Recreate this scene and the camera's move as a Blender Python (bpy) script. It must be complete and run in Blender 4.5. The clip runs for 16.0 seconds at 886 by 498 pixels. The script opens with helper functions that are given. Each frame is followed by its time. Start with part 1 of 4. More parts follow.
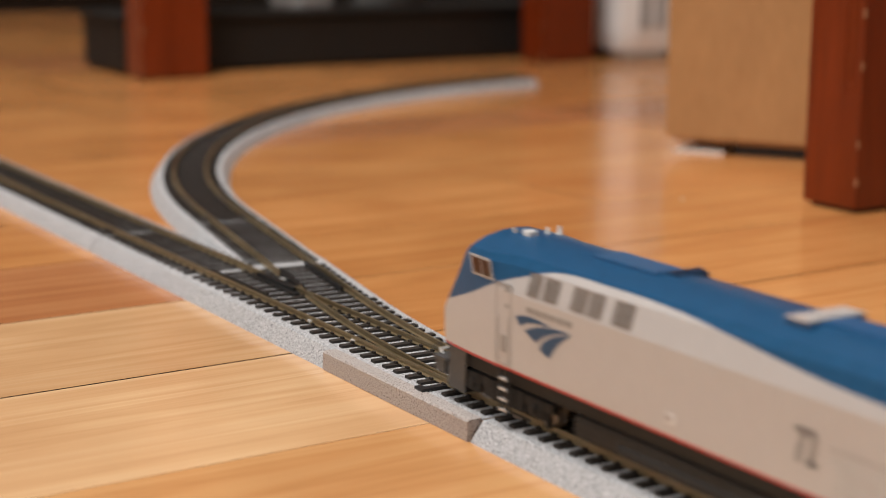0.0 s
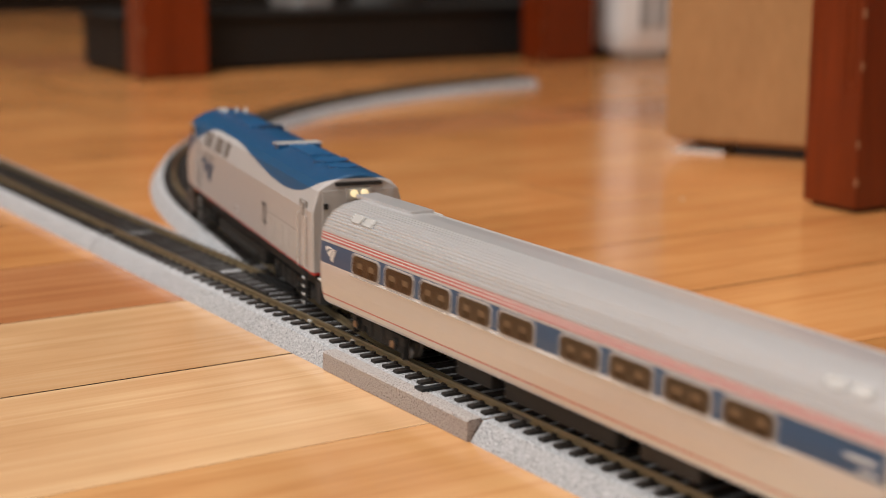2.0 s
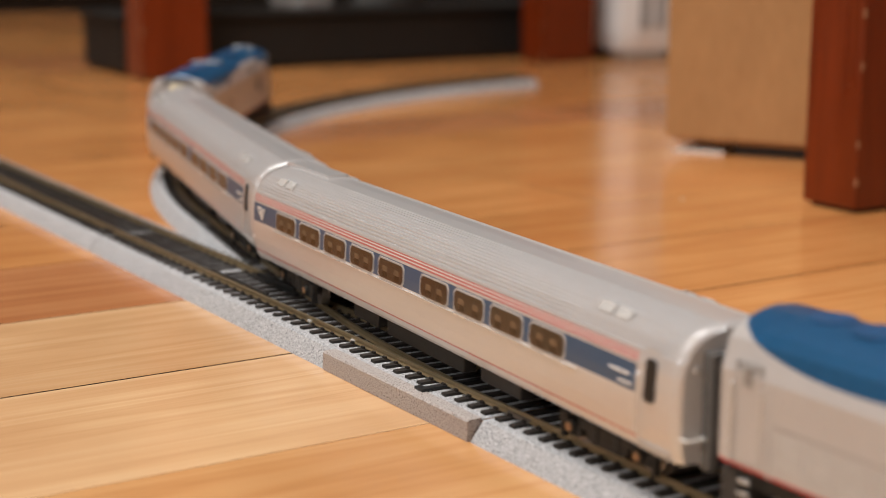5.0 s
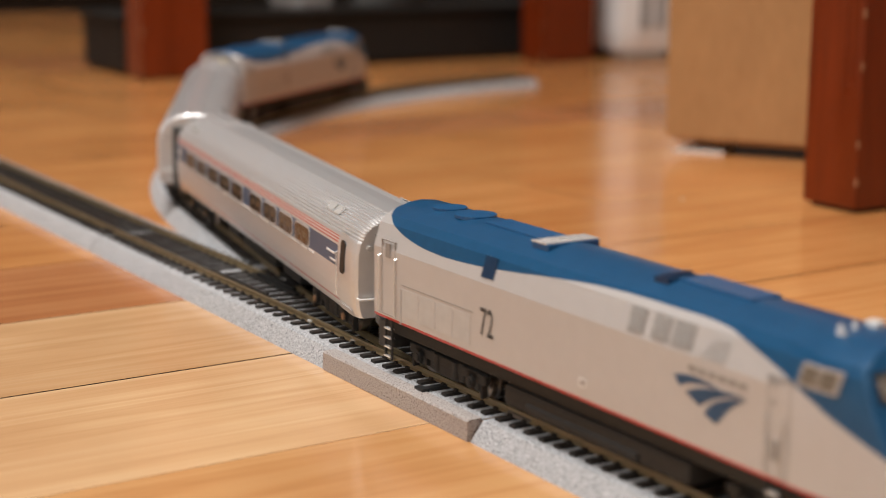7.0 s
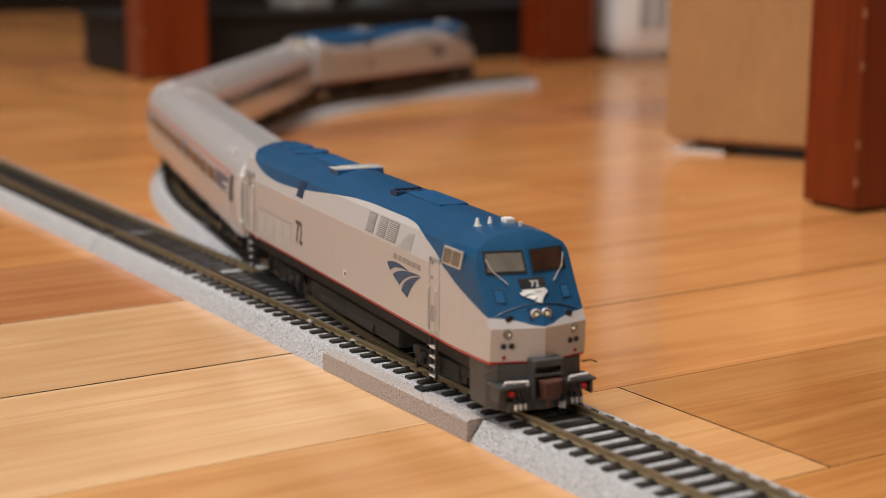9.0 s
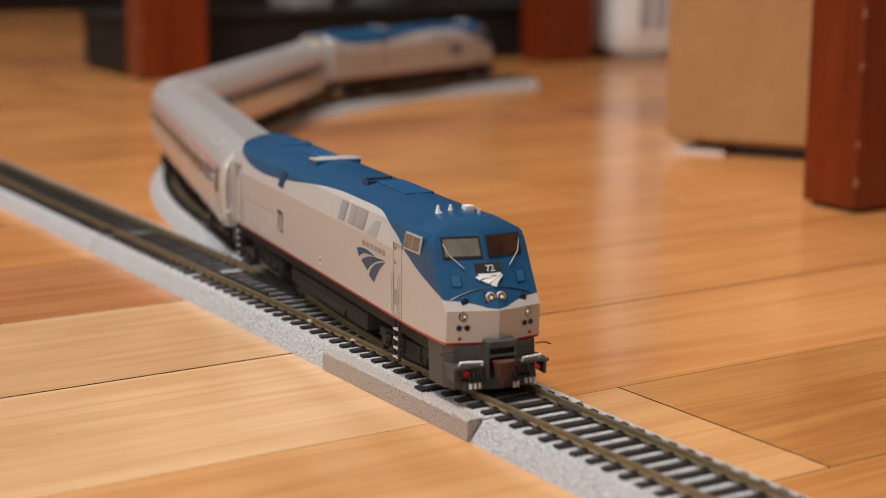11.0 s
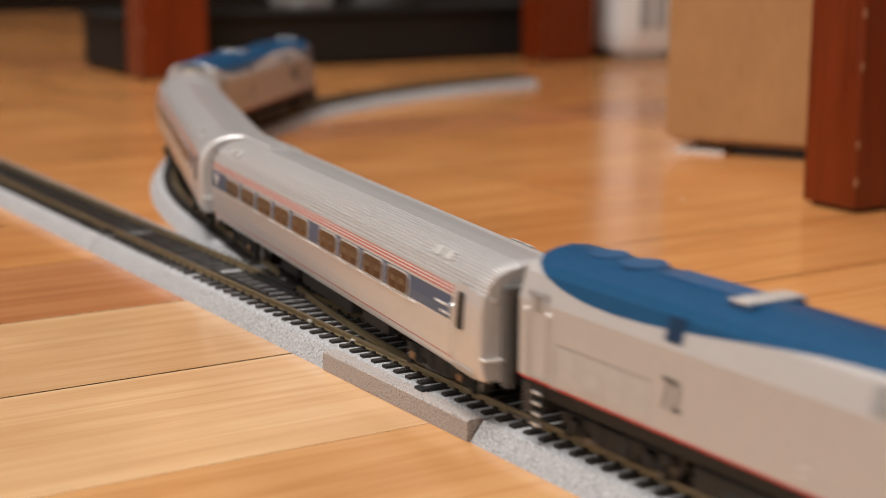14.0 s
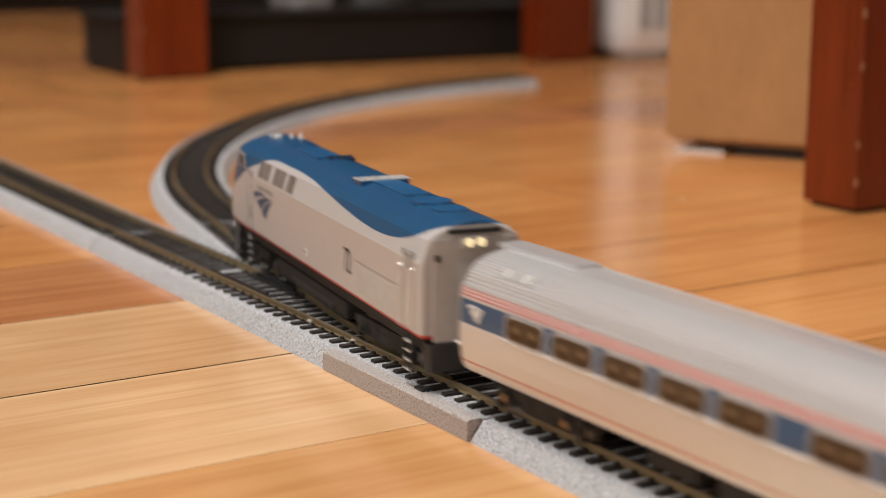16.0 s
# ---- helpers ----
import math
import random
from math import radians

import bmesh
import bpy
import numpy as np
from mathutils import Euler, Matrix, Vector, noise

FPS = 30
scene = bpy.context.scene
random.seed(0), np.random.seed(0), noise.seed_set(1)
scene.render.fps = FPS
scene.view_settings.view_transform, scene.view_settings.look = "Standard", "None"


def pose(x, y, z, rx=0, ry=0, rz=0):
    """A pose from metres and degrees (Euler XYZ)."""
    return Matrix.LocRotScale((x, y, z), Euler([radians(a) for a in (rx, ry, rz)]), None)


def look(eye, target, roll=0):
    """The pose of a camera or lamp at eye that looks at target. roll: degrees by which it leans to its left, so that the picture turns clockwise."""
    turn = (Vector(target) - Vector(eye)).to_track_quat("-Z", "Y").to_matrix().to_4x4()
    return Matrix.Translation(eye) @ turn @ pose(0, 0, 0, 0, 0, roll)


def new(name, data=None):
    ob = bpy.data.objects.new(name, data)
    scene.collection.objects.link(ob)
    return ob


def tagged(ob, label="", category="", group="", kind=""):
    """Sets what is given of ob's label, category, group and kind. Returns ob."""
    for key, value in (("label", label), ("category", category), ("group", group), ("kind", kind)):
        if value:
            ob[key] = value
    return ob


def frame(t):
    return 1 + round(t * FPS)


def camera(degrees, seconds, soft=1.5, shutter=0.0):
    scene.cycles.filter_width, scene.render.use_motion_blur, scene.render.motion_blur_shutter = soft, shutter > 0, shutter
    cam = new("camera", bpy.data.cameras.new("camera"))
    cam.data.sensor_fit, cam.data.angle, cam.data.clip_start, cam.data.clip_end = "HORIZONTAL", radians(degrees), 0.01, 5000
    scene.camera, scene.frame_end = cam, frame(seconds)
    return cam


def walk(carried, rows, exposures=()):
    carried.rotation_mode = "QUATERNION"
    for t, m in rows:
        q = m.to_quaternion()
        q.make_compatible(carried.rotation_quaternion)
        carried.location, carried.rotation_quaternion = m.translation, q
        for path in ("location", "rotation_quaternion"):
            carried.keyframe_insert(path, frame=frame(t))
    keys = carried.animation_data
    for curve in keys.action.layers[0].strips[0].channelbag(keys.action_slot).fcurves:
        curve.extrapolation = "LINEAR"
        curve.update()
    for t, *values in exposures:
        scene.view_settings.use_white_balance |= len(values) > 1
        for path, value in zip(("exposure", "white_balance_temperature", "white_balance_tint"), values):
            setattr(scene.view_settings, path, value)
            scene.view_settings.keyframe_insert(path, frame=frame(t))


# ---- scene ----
cam = camera(29.92, 16.0, 0.5, 0.5)
cam.data.dof.use_dof = True
cam.data.dof.focus_distance = 0.535
cam.data.dof.aperture_fstop = 10.0
EYE = Vector((0.41765, -0.26908, 0.14944))
YAW, PITCH = 2.58822, -0.20003
AIM = EYE + Vector((math.cos(PITCH) * math.cos(YAW), math.cos(PITCH) * math.sin(YAW), math.sin(PITCH)))
walk(cam, [(0.0, look(EYE, AIM, 0.37)), (16.0, look(EYE, AIM, 0.37))], [(0.0, 0.0), (16.0, 0.0)])

# ---- light ----
world = bpy.data.worlds.new("world")
scene.world = world
world.use_nodes = True
world.node_tree.nodes["Background"].inputs[0].default_value = (1.0, 0.86, 0.7, 1)
world.node_tree.nodes["Background"].inputs[1].default_value = 0.035


def area_lamp(name, m, w, h, power, colour):
    data = bpy.data.lights.new(name, "AREA")
    data.shape, data.size, data.size_y, data.energy, data.color = "RECTANGLE", w, h, power, colour
    ob = new(name, data)
    ob.matrix_world = m
    return ob


ROOM = (-3.3, 2.1, -2.2, 2.7, 2.45)   # x0, x1, y0, y1, height
area_lamp("ceiling_light_lamp", pose(-0.2, -0.4, 2.38), 0.9, 0.9, 57, (1.0, 0.965, 0.925))
# added side light from behind the camera; its window is out of view
area_lamp("added_window_lamp", look((0.5, -2.13, 1.42), (-0.1, 0.1, 0.2)), 1.5, 1.1, 19, (1.0, 0.98, 0.96))

# ---- track plan: straight, turnout curve, straight, curve ----
X0, R1, A1, LS, R2 = 0.0382, 0.8334, 0.19817, 0.1928, 0.6163
ZR = 0.00907                    # rail top over the floor


def centre(u):
    """Place and heading on the diverging way; u runs away from the camera, u = -x on the straight."""
    u = u + X0
    if u <= 0:
        return Vector((X0 - u, 0.0)), 0.0
    if u <= R1 * A1:
        h = u / R1
        return Vector((X0 - R1 * math.sin(h), R1 * (1 - math.cos(h)))), h
    b = Vector((X0 - R1 * math.sin(A1), R1 * (1 - math.cos(A1))))
    d = Vector((-math.cos(A1), math.sin(A1)))
    v = u - R1 * A1
    if v <= LS:
        return b + d * v, A1
    b = b + d * LS
    h = A1 + (v - LS) / R2
    c = b + R2 * Vector((math.sin(A1), math.cos(A1)))
    return c - R2 * Vector((math.sin(h), math.cos(h))), h


def straight(u):
    return Vector((-u, 0.0)), 0.0


# seconds and the place of the leading engine's middle along the way, in millimetres
RUN = [(0, -118), (0.5, -34), (1, 48), (1.5, 127), (2, 202), (2.5, 277), (3, 353), (3.5, 421), (4, 483), (4.2, 507),
       (6.3, 681), (7, 741), (7.5, 781), (8, 825), (8.5, 869), (9, 889), (9.4, 902), (10.3, 917), (11, 913), (11.5, 909),
       (12, 901), (12.5, 873), (13, 822), (13.5, 750.5), (14, 658), (14.3, 591), (14.6, 520), (15, 417), (15.2, 350),
       (15.5, 263), (15.8, 163), (16, 106)]
ENGINE_BACK, ENGINE_NOSE, COACH, GAP = 0.116, 0.116, 0.282, 0.009
COACH1 = -ENGINE_BACK - GAP - COACH / 2
COACH2 = COACH1 - GAP - COACH
LEAD = 0.0038                   # slack of the first coupling
ENGINE2 = -ENGINE_BACK * 2 - 3 * GAP - 2 * COACH

# ---- materials ----
def tree(name):
    m = bpy.data.materials.new(name)
    m.use_nodes = True
    nt = m.node_tree
    return m, nt, nt.nodes["Principled BSDF"]


def node(nt, kind, **values):
    n = nt.nodes.new(kind)
    for key, value in values.items():
        n.inputs[int(key[1:]) if key[0] == "i" and key[1:].isdigit() else key.replace("_", " ")].default_value = value
    return n


def ramp(nt, fac, stops, hard=False):
    r = nt.nodes.new("ShaderNodeValToRGB")
    r.color_ramp.interpolation = "CONSTANT" if hard else "LINEAR"
    while len(r.color_ramp.elements) < len(stops):
        r.color_ramp.elements.new(0.5)
    for e, (p, c) in zip(r.color_ramp.elements, stops):
        e.position, e.color = p, (*c, 1)
    nt.links.new(fac, r.inputs[0])
    return r.outputs[0]


def coords(nt, scale=(1, 1, 1), shift=False):
    t = nt.nodes.new("ShaderNodeTexCoord")
    m = node(nt, "ShaderNodeMapping", Scale=scale)
    nt.links.new(t.outputs["Object"], m.inputs[0])
    if shift:
        info = nt.nodes.new("ShaderNodeObjectInfo")
        k = nt.nodes.new("ShaderNodeVectorMath")
        k.operation = "SCALE"
        k.inputs[0].default_value = (37.0, 11.0, 5.0)
        nt.links.new(info.outputs["Random"], k.inputs["Scale"])
        nt.links.new(k.outputs[0], m.inputs["Location"])
    return m.outputs[0]


def noise_of(nt, vec, scale, detail=4.0, rough=0.55, distort=0.0):
    n = node(nt, "ShaderNodeTexNoise", Scale=scale, Detail=detail, Roughness=rough, Distortion=distort)
    nt.links.new(vec, n.inputs["Vector"])
    return n.outputs[0]


def bump(nt, b, height, strength, distance):
    n = node(nt, "ShaderNodeBump", Strength=strength, Distance=distance)
    nt.links.new(height, n.inputs["Height"])
    nt.links.new(n.outputs[0], b.inputs["Normal"])


def surface(name, dark, light, scale=400.0, rough=0.5, metal=0.0, relief=0.0, stretch=(1, 1, 1), spread=0.15, shift=False, coat=0.0):
    """A plain painted, moulded or metal surface with grain at two scales."""
    m, nt, b = tree(name)
    v = coords(nt, stretch, shift)
    fine, broad = noise_of(nt, v, scale, 5), noise_of(nt, v, scale / 9, 3)
    mix = node(nt, "ShaderNodeMix", Factor=0.5)
    nt.links.new(fine, mix.inputs[2])
    nt.links.new(broad, mix.inputs[3])
    nt.links.new(ramp(nt, mix.outputs[0], [(0.33, dark), (0.67, light)]), b.inputs["Base Color"])
    r = node(nt, "ShaderNodeMapRange", From_Min=0.3, From_Max=0.7, To_Min=max(0.03, rough - spread / 2), To_Max=min(1, rough + spread / 2))
    nt.links.new(broad, r.inputs[0])
    nt.links.new(r.outputs[0], b.inputs["Roughness"])
    b.inputs["Metallic"].default_value = metal
    b.inputs["Coat Weight"].default_value = coat
    if relief:
        bump(nt, b, fine, 0.6, relief)
    return m


def math_node(nt, op, a, b):
    n = nt.nodes.new("ShaderNodeMath")
    n.operation = op
    for i, v in enumerate((a, b)):
        if isinstance(v, (int, float)):
            n.inputs[i].default_value = v
        else:
            nt.links.new(v, n.inputs[i])
    return n.outputs[0]


def mixed(nt, fac, a, b):
    n = nt.nodes.new("ShaderNodeMix")
    n.data_type = "RGBA"
    nt.links.new(fac, n.inputs["Factor"])
    for sock, v in ((n.inputs[6], a), (n.inputs[7], b)):
        if isinstance(v, tuple):
            sock.default_value = (*v, 1)
        else:
            nt.links.new(v, sock)
    return n.outputs[2]


def floor_wood(name, pale, middle, deep):
    m, nt, b = tree(name)
    v = coords(nt, (1, 1, 1), True)
    stretch = node(nt, "ShaderNodeMapping", Scale=(1.3, 26, 26))
    nt.links.new(v, stretch.inputs[0])
    rings = noise_of(nt, stretch.outputs[0], 1.5, 3, 0.5, 1.1)
    grain_map = node(nt, "ShaderNodeMapping", Scale=(14, 620, 620))
    nt.links.new(v, grain_map.inputs[0])
    grain = noise_of(nt, grain_map.outputs[0], 1.0, 5, 0.65)
    bands = math_node(nt, "PINGPONG", math_node(nt, "MULTIPLY", rings, 5.0), 0.5)
    pores = noise_of(nt, stretch.outputs[0], 9.0, 4, 0.6, 0.4)
    tone = math_node(nt, "ADD", math_node(nt, "MULTIPLY", bands, 0.55), math_node(nt, "ADD", math_node(nt, "MULTIPLY", grain, 0.36), math_node(nt, "MULTIPLY", pores, 0.22)))
    col = ramp(nt, tone, [(0.18, pale), (0.46, middle), (0.95, deep)])
    info = nt.nodes.new("ShaderNodeObjectInfo")
    tint = ramp(nt, info.outputs["Random"], [(0.0, (0.90, 0.84, 0.78)), (0.5, (1.0, 0.98, 0.97)), (1.0, (0.97, 0.90, 0.84))])
    mul = nt.nodes.new("ShaderNodeMix")
    mul.data_type, mul.blend_type = "RGBA", "MULTIPLY"
    mul.inputs["Factor"].default_value = 1.0
    nt.links.new(col, mul.inputs[6])
    nt.links.new(tint, mul.inputs[7])
    broad = noise_of(nt, v, 9.0, 3)
    blot = ramp(nt, broad, [(0.3, (0.80, 0.72, 0.66)), (0.62, (1, 1, 1))])
    mul2 = nt.nodes.new("ShaderNodeMix")
    mul2.data_type, mul2.blend_type = "RGBA", "MULTIPLY"
    mul2.inputs["Factor"].default_value = 0.8
    nt.links.new(mul.outputs[2], mul2.inputs[6])
    nt.links.new(blot, mul2.inputs[7])
    nt.links.new(mul2.outputs[2], b.inputs["Base Color"])
    r = node(nt, "ShaderNodeMapRange", From_Min=0.3, From_Max=0.7, To_Min=0.13, To_Max=0.21)
    nt.links.new(broad, r.inputs[0])
    nt.links.new(r.outputs[0], b.inputs["Roughness"])
    bump(nt, b, tone, 0.3, 0.0003)
    return m


def granite(name, base, dots, light):
    """Moulded ballast: fine speckled granite."""
    m, nt, b = tree(name)
    v = coords(nt)
    fine = noise_of(nt, v, 1550, 3, 0.75)
    vor = node(nt, "ShaderNodeTexVoronoi", Scale=1700)
    nt.links.new(v, vor.inputs["Vector"])
    col = ramp(nt, fine, [(0.38, dots), (0.45, base), (0.55, base), (0.62, light)])
    nt.links.new(col, b.inputs["Base Color"])
    b.inputs["Roughness"].default_value = 0.85
    bump(nt, b, vor.outputs["Distance"], 0.6, 0.0004)
    return m


def livery():
    """Silver-grey body, a blue roof that sweeps down at both ends, a thin red sill stripe."""
    m, nt, b = tree("engine_paint")
    t = nt.nodes.new("ShaderNodeTexCoord")
    s = nt.nodes.new("ShaderNodeSeparateXYZ")
    nt.links.new(t.outputs["Object"], s.inputs[0])
    x = math_node(nt, "MULTIPLY", math_node(nt, "ADD", s.outputs[0], 0.12), 1 / 0.24)
    curve = nt.nodes.new("ShaderNodeFloatCurve")
    c = curve.mapping.curves[0]
    pts = [(-117, 49), (-113, 47.5), (-106, 44.5), (-95, 41.8), (-80, 40.4), (-62, 40.6), (-40, 42.2), (-18, 44.4), (2, 45.8), (30, 46.2),
           (48, 45.9), (55, 44.9), (62, 42.9), (72, 40.0), (79, 37.4), (88, 33.6), (105, 27.7), (107, 26.9), (110.4, 25.3), (120, 25.3)]
    pts = [((px + 120) / 240, pz / 60) for px, pz in pts]
    c.points[0].location, c.points[1].location = pts[0], pts[-1]
    for q in pts[1:-1]:
        c.points.new(*q)
    curve.mapping.update()
    nt.links.new(x, curve.inputs["Value"])
    edge = math_node(nt, "MULTIPLY", curve.outputs[0], 0.06)
    blue = math_node(nt, "GREATER_THAN", s.outputs[2], edge)
    red = math_node(nt, "LESS_THAN", s.outputs[2], 0.0154)
    v = coords(nt)
    wear = noise_of(nt, v, 260, 5)
    grey = ramp(nt, wear, [(0.3, (0.505, 0.49, 0.485)), (0.7, (0.525, 0.51, 0.505))])
    navy = ramp(nt, wear, [(0.3, (0.010, 0.078, 0.185)), (0.7, (0.013, 0.09, 0.21))])
    col = mixed(nt, red, mixed(nt, blue, grey, navy), (0.50, 0.035, 0.03))
    nt.links.new(col, b.inputs["Base Color"])
    r = node(nt, "ShaderNodeMapRange", From_Min=0.3, From_Max=0.7, To_Min=0.31, To_Max=0.345)
    nt.links.new(wear, r.inputs[0])
    nt.links.new(r.outputs[0], b.inputs["Roughness"])
    b.inputs["Metallic"].default_value = 0.12
    return m


def stainless():
    """Coach steel with the painted window band and the pinstripes."""
    m, nt, b = tree("coach_steel")
    t = nt.nodes.new("ShaderNodeTexCoord")
    s = nt.nodes.new("ShaderNodeSeparateXYZ")
    nt.links.new(t.outputs["Object"], s.inputs[0])
    z = math_node(nt, "MULTIPLY", s.outputs[2], 20.0)
    inside = math_node(nt, "MULTIPLY", math_node(nt, "GREATER_THAN", s.outputs[0], -0.139), math_node(nt, "LESS_THAN", s.outputs[0], 0.1238))
    steel, navy, red, white = (0.0, 0, 0), (1.0, 0, 0), (0, 1.0, 0), (0, 0, 1.0)
    bands = ramp(nt, z, [(0.0, steel), (0.245, red), (0.256, steel), (0.468, white), (0.478, navy), (0.622, steel), (0.640, red), (0.650, white),
                         (0.659, red), (0.668, white), (0.677, red), (0.686, steel)], True)
    k = nt.nodes.new("ShaderNodeSeparateColor")
    nt.links.new(bands, k.inputs[0])
    v = coords(nt, (0.25, 1, 1))
    wear = noise_of(nt, v, 500, 5)
    grey = ramp(nt, wear, [(0.3, (0.665, 0.665, 0.675)), (0.7, (0.69, 0.69, 0.70))])
    f_navy = math_node(nt, "MULTIPLY", k.outputs[0], inside)
    f_red = math_node(nt, "MULTIPLY", k.outputs[1], inside)
    f_white = math_node(nt, "MULTIPLY", k.outputs[2], inside)
    col = mixed(nt, f_white, mixed(nt, f_red, mixed(nt, f_navy, grey, (0.016, 0.075, 0.17)), (0.50, 0.15, 0.14)), (0.66, 0.64, 0.63))
    nt.links.new(col, b.inputs["Base Color"])
    paint = math_node(nt, "MAXIMUM", math_node(nt, "MAXIMUM", f_navy, f_red), f_white)
    nt.links.new(math_node(nt, "SUBTRACT", 0.45, math_node(nt, "MULTIPLY", paint, 0.45)), b.inputs["Metallic"])
    r = node(nt, "ShaderNodeMapRange", From_Min=0.3, From_Max=0.7, To_Min=0.34, To_Max=0.36)
    nt.links.new(wear, r.inputs[0])
    nt.links.new(r.outputs[0], b.inputs["Roughness"])
    b.inputs["Coat Weight"].default_value = 0.55
    b.inputs["Coat Roughness"].default_value = 0.22
    return m


def glowing(name, colour, strength, base=(0.5, 0.49, 0.45)):
    m, nt, b = tree(name)
    b.inputs["Base Color"].default_value = (*base, 1)
    b.inputs["Roughness"].default_value = 0.12
    b.inputs["Emission Color"].default_value = (*colour, 1)
    b.inputs["Emission Strength"].default_value = strength
    return m


def tinted_glass(name, colour, rough=0.08):
    m, nt, b = tree(name)
    b.inputs["Base Color"].default_value = (*colour, 1)
    b.inputs["Roughness"].default_value = rough
    b.inputs["Transmission Weight"].default_value = 0.75
    b.inputs["IOR"].default_value = 1.45
    return m


# Besides wood tone, the light's falloff over the floor is put into these colours.
M_FLOOR = floor_wood("lit_pale_pine_planks", (0.82, 0.58, 0.345), (0.75, 0.49, 0.265), (0.56, 0.315, 0.145))
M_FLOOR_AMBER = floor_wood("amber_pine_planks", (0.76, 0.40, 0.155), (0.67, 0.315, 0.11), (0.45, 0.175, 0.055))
M_FLOOR_HALF_LIT = floor_wood("half_lit_tan_pine_planks", (0.76, 0.46, 0.21), (0.68, 0.37, 0.155), (0.47, 0.22, 0.08))
M_FLOOR_DIM = floor_wood("dim_honey_pine_planks", (0.64, 0.345, 0.125), (0.54, 0.255, 0.082), (0.28, 0.105, 0.03))
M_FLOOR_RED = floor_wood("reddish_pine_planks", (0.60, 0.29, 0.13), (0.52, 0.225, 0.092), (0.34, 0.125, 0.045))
M_BALLAST = granite("grey_ballast", (0.43, 0.44, 0.46), (0.13, 0.135, 0.145), (0.66, 0.67, 0.69))
M_PANEL = granite("brownish_grey_cover", (0.43, 0.39, 0.37), (0.13, 0.105, 0.095), (0.53, 0.49, 0.47))
M_TIE = surface("dark_sleeper_plastic", (0.014, 0.011, 0.009), (0.028, 0.0215, 0.018), 900, 0.62, relief=0.0001, shift=True)
M_RAIL = surface("nickel_rail", (0.36, 0.29, 0.17), (0.52, 0.42, 0.27), 500, 0.34, 0.8, stretch=(0.2, 1, 1))
M_BLACK = surface("black_plastic", (0.008, 0.008, 0.009), (0.02, 0.02, 0.021), 500, 0.5)
M_FROG = surface("black_frog_plastic", (0.01, 0.01, 0.01), (0.02, 0.02, 0.02), 700, 0.4)
M_PAINT = livery()
M_STEEL = stainless()
M_DARKGREY = surface("underframe_grey", (0.024, 0.025, 0.027), (0.046, 0.047, 0.049), 420, 0.55, relief=0.0001)
M_TRUCK = surface("truck_black", (0.007, 0.0065, 0.006), (0.022, 0.020, 0.018), 600, 0.7, relief=0.0001)
M_BRASS = surface("bearing_brown", (0.22, 0.12, 0.06), (0.36, 0.22, 0.12), 600, 0.4, 0.4)
M_WHEEL = surface("wheel_steel", (0.20, 0.19, 0.18), (0.36, 0.34, 0.32), 500, 0.32, 0.9)
M_SILVER = surface("bright_silver", (0.72, 0.72, 0.71), (0.82, 0.82, 0.81), 500, 0.25, 0.4)
M_GREYPART = surface("light_grey_paint", (0.44, 0.43, 0.42), (0.53, 0.52, 0.51), 300, 0.4)
M_GRILLE = surface("shaded_grille_grey", (0.25, 0.235, 0.22), (0.32, 0.30, 0.285), 600, 0.5)
M_PILOT = surface("pilot_grey", (0.05, 0.052, 0.054), (0.078, 0.08, 0.082), 420, 0.5, relief=0.0001)
M_VENT = surface("brown_grille", (0.15, 0.11, 0.085), (0.22, 0.165, 0.13), 600, 0.5)
M_NAVY = surface("navy_decal", (0.013, 0.06, 0.135), (0.02, 0.08, 0.17), 400, 0.4)
M_BLUE = surface("roof_blue", (0.012, 0.088, 0.215), (0.018, 0.112, 0.262), 300, 0.36)
M_DARKBLUE = surface("dark_blue_metal", (0.008, 0.03, 0.075), (0.014, 0.045, 0.1), 500, 0.35)
M_WHITE = surface("white_paint", (0.74, 0.74, 0.73), (0.84, 0.84, 0.83), 300, 0.35)
M_RED = surface("red_lens", (0.35, 0.01, 0.01), (0.5, 0.02, 0.02), 400, 0.2)
M_RUST = surface("rusty_coupler", (0.06, 0.022, 0.014), (0.13, 0.05, 0.03), 500, 0.6, relief=0.0001)
M_DIAPH = surface("grey_diaphragm", (0.07, 0.07, 0.07), (0.13, 0.128, 0.125), 500, 0.6)
M_COACHGLASS = tinted_glass("bronze_coach_glass", (0.15, 0.09, 0.05), 0.12)
M_SEAT = surface("brown_seat", (0.12, 0.07, 0.035), (0.22, 0.14, 0.075), 250, 0.6)
M_CLEAR = surface("grey_window", (0.10, 0.095, 0.08), (0.22, 0.205, 0.18), 120, 0.08, spread=0.04)
M_BROWN = surface("brown_window", (0.02, 0.009, 0.005), (0.09, 0.04, 0.025), 120, 0.08, spread=0.04)
M_LAMP = glowing("warm_headlight", (1.0, 0.82, 0.5), 0.35)
M_TAIL = glowing("warm_end_light", (1.0, 0.78, 0.4), 0.9)
M_DULL = glowing("clear_lens", (1.0, 0.85, 0.6), 0.05)
M_LEG = surface("cherry_stained_wood", (0.12, 0.016, 0.002), (0.22, 0.034, 0.005), 60, 0.32, stretch=(5, 5, 0.35), relief=0.0002)
M_EDGE = surface("worn_pale_wood", (0.22, 0.10, 0.05), (0.42, 0.22, 0.12), 200, 0.5, stretch=(3, 3, 0.6))
M_CARD = surface("kraft_cardboard", (0.37, 0.195, 0.076), (0.46, 0.255, 0.108), 240, 0.85, stretch=(1, 1, 0.35), relief=0.00015)
M_CASE = surface("black_lacquer", (0.003, 0.003, 0.003), (0.007, 0.0068, 0.0065), 90, 0.7)
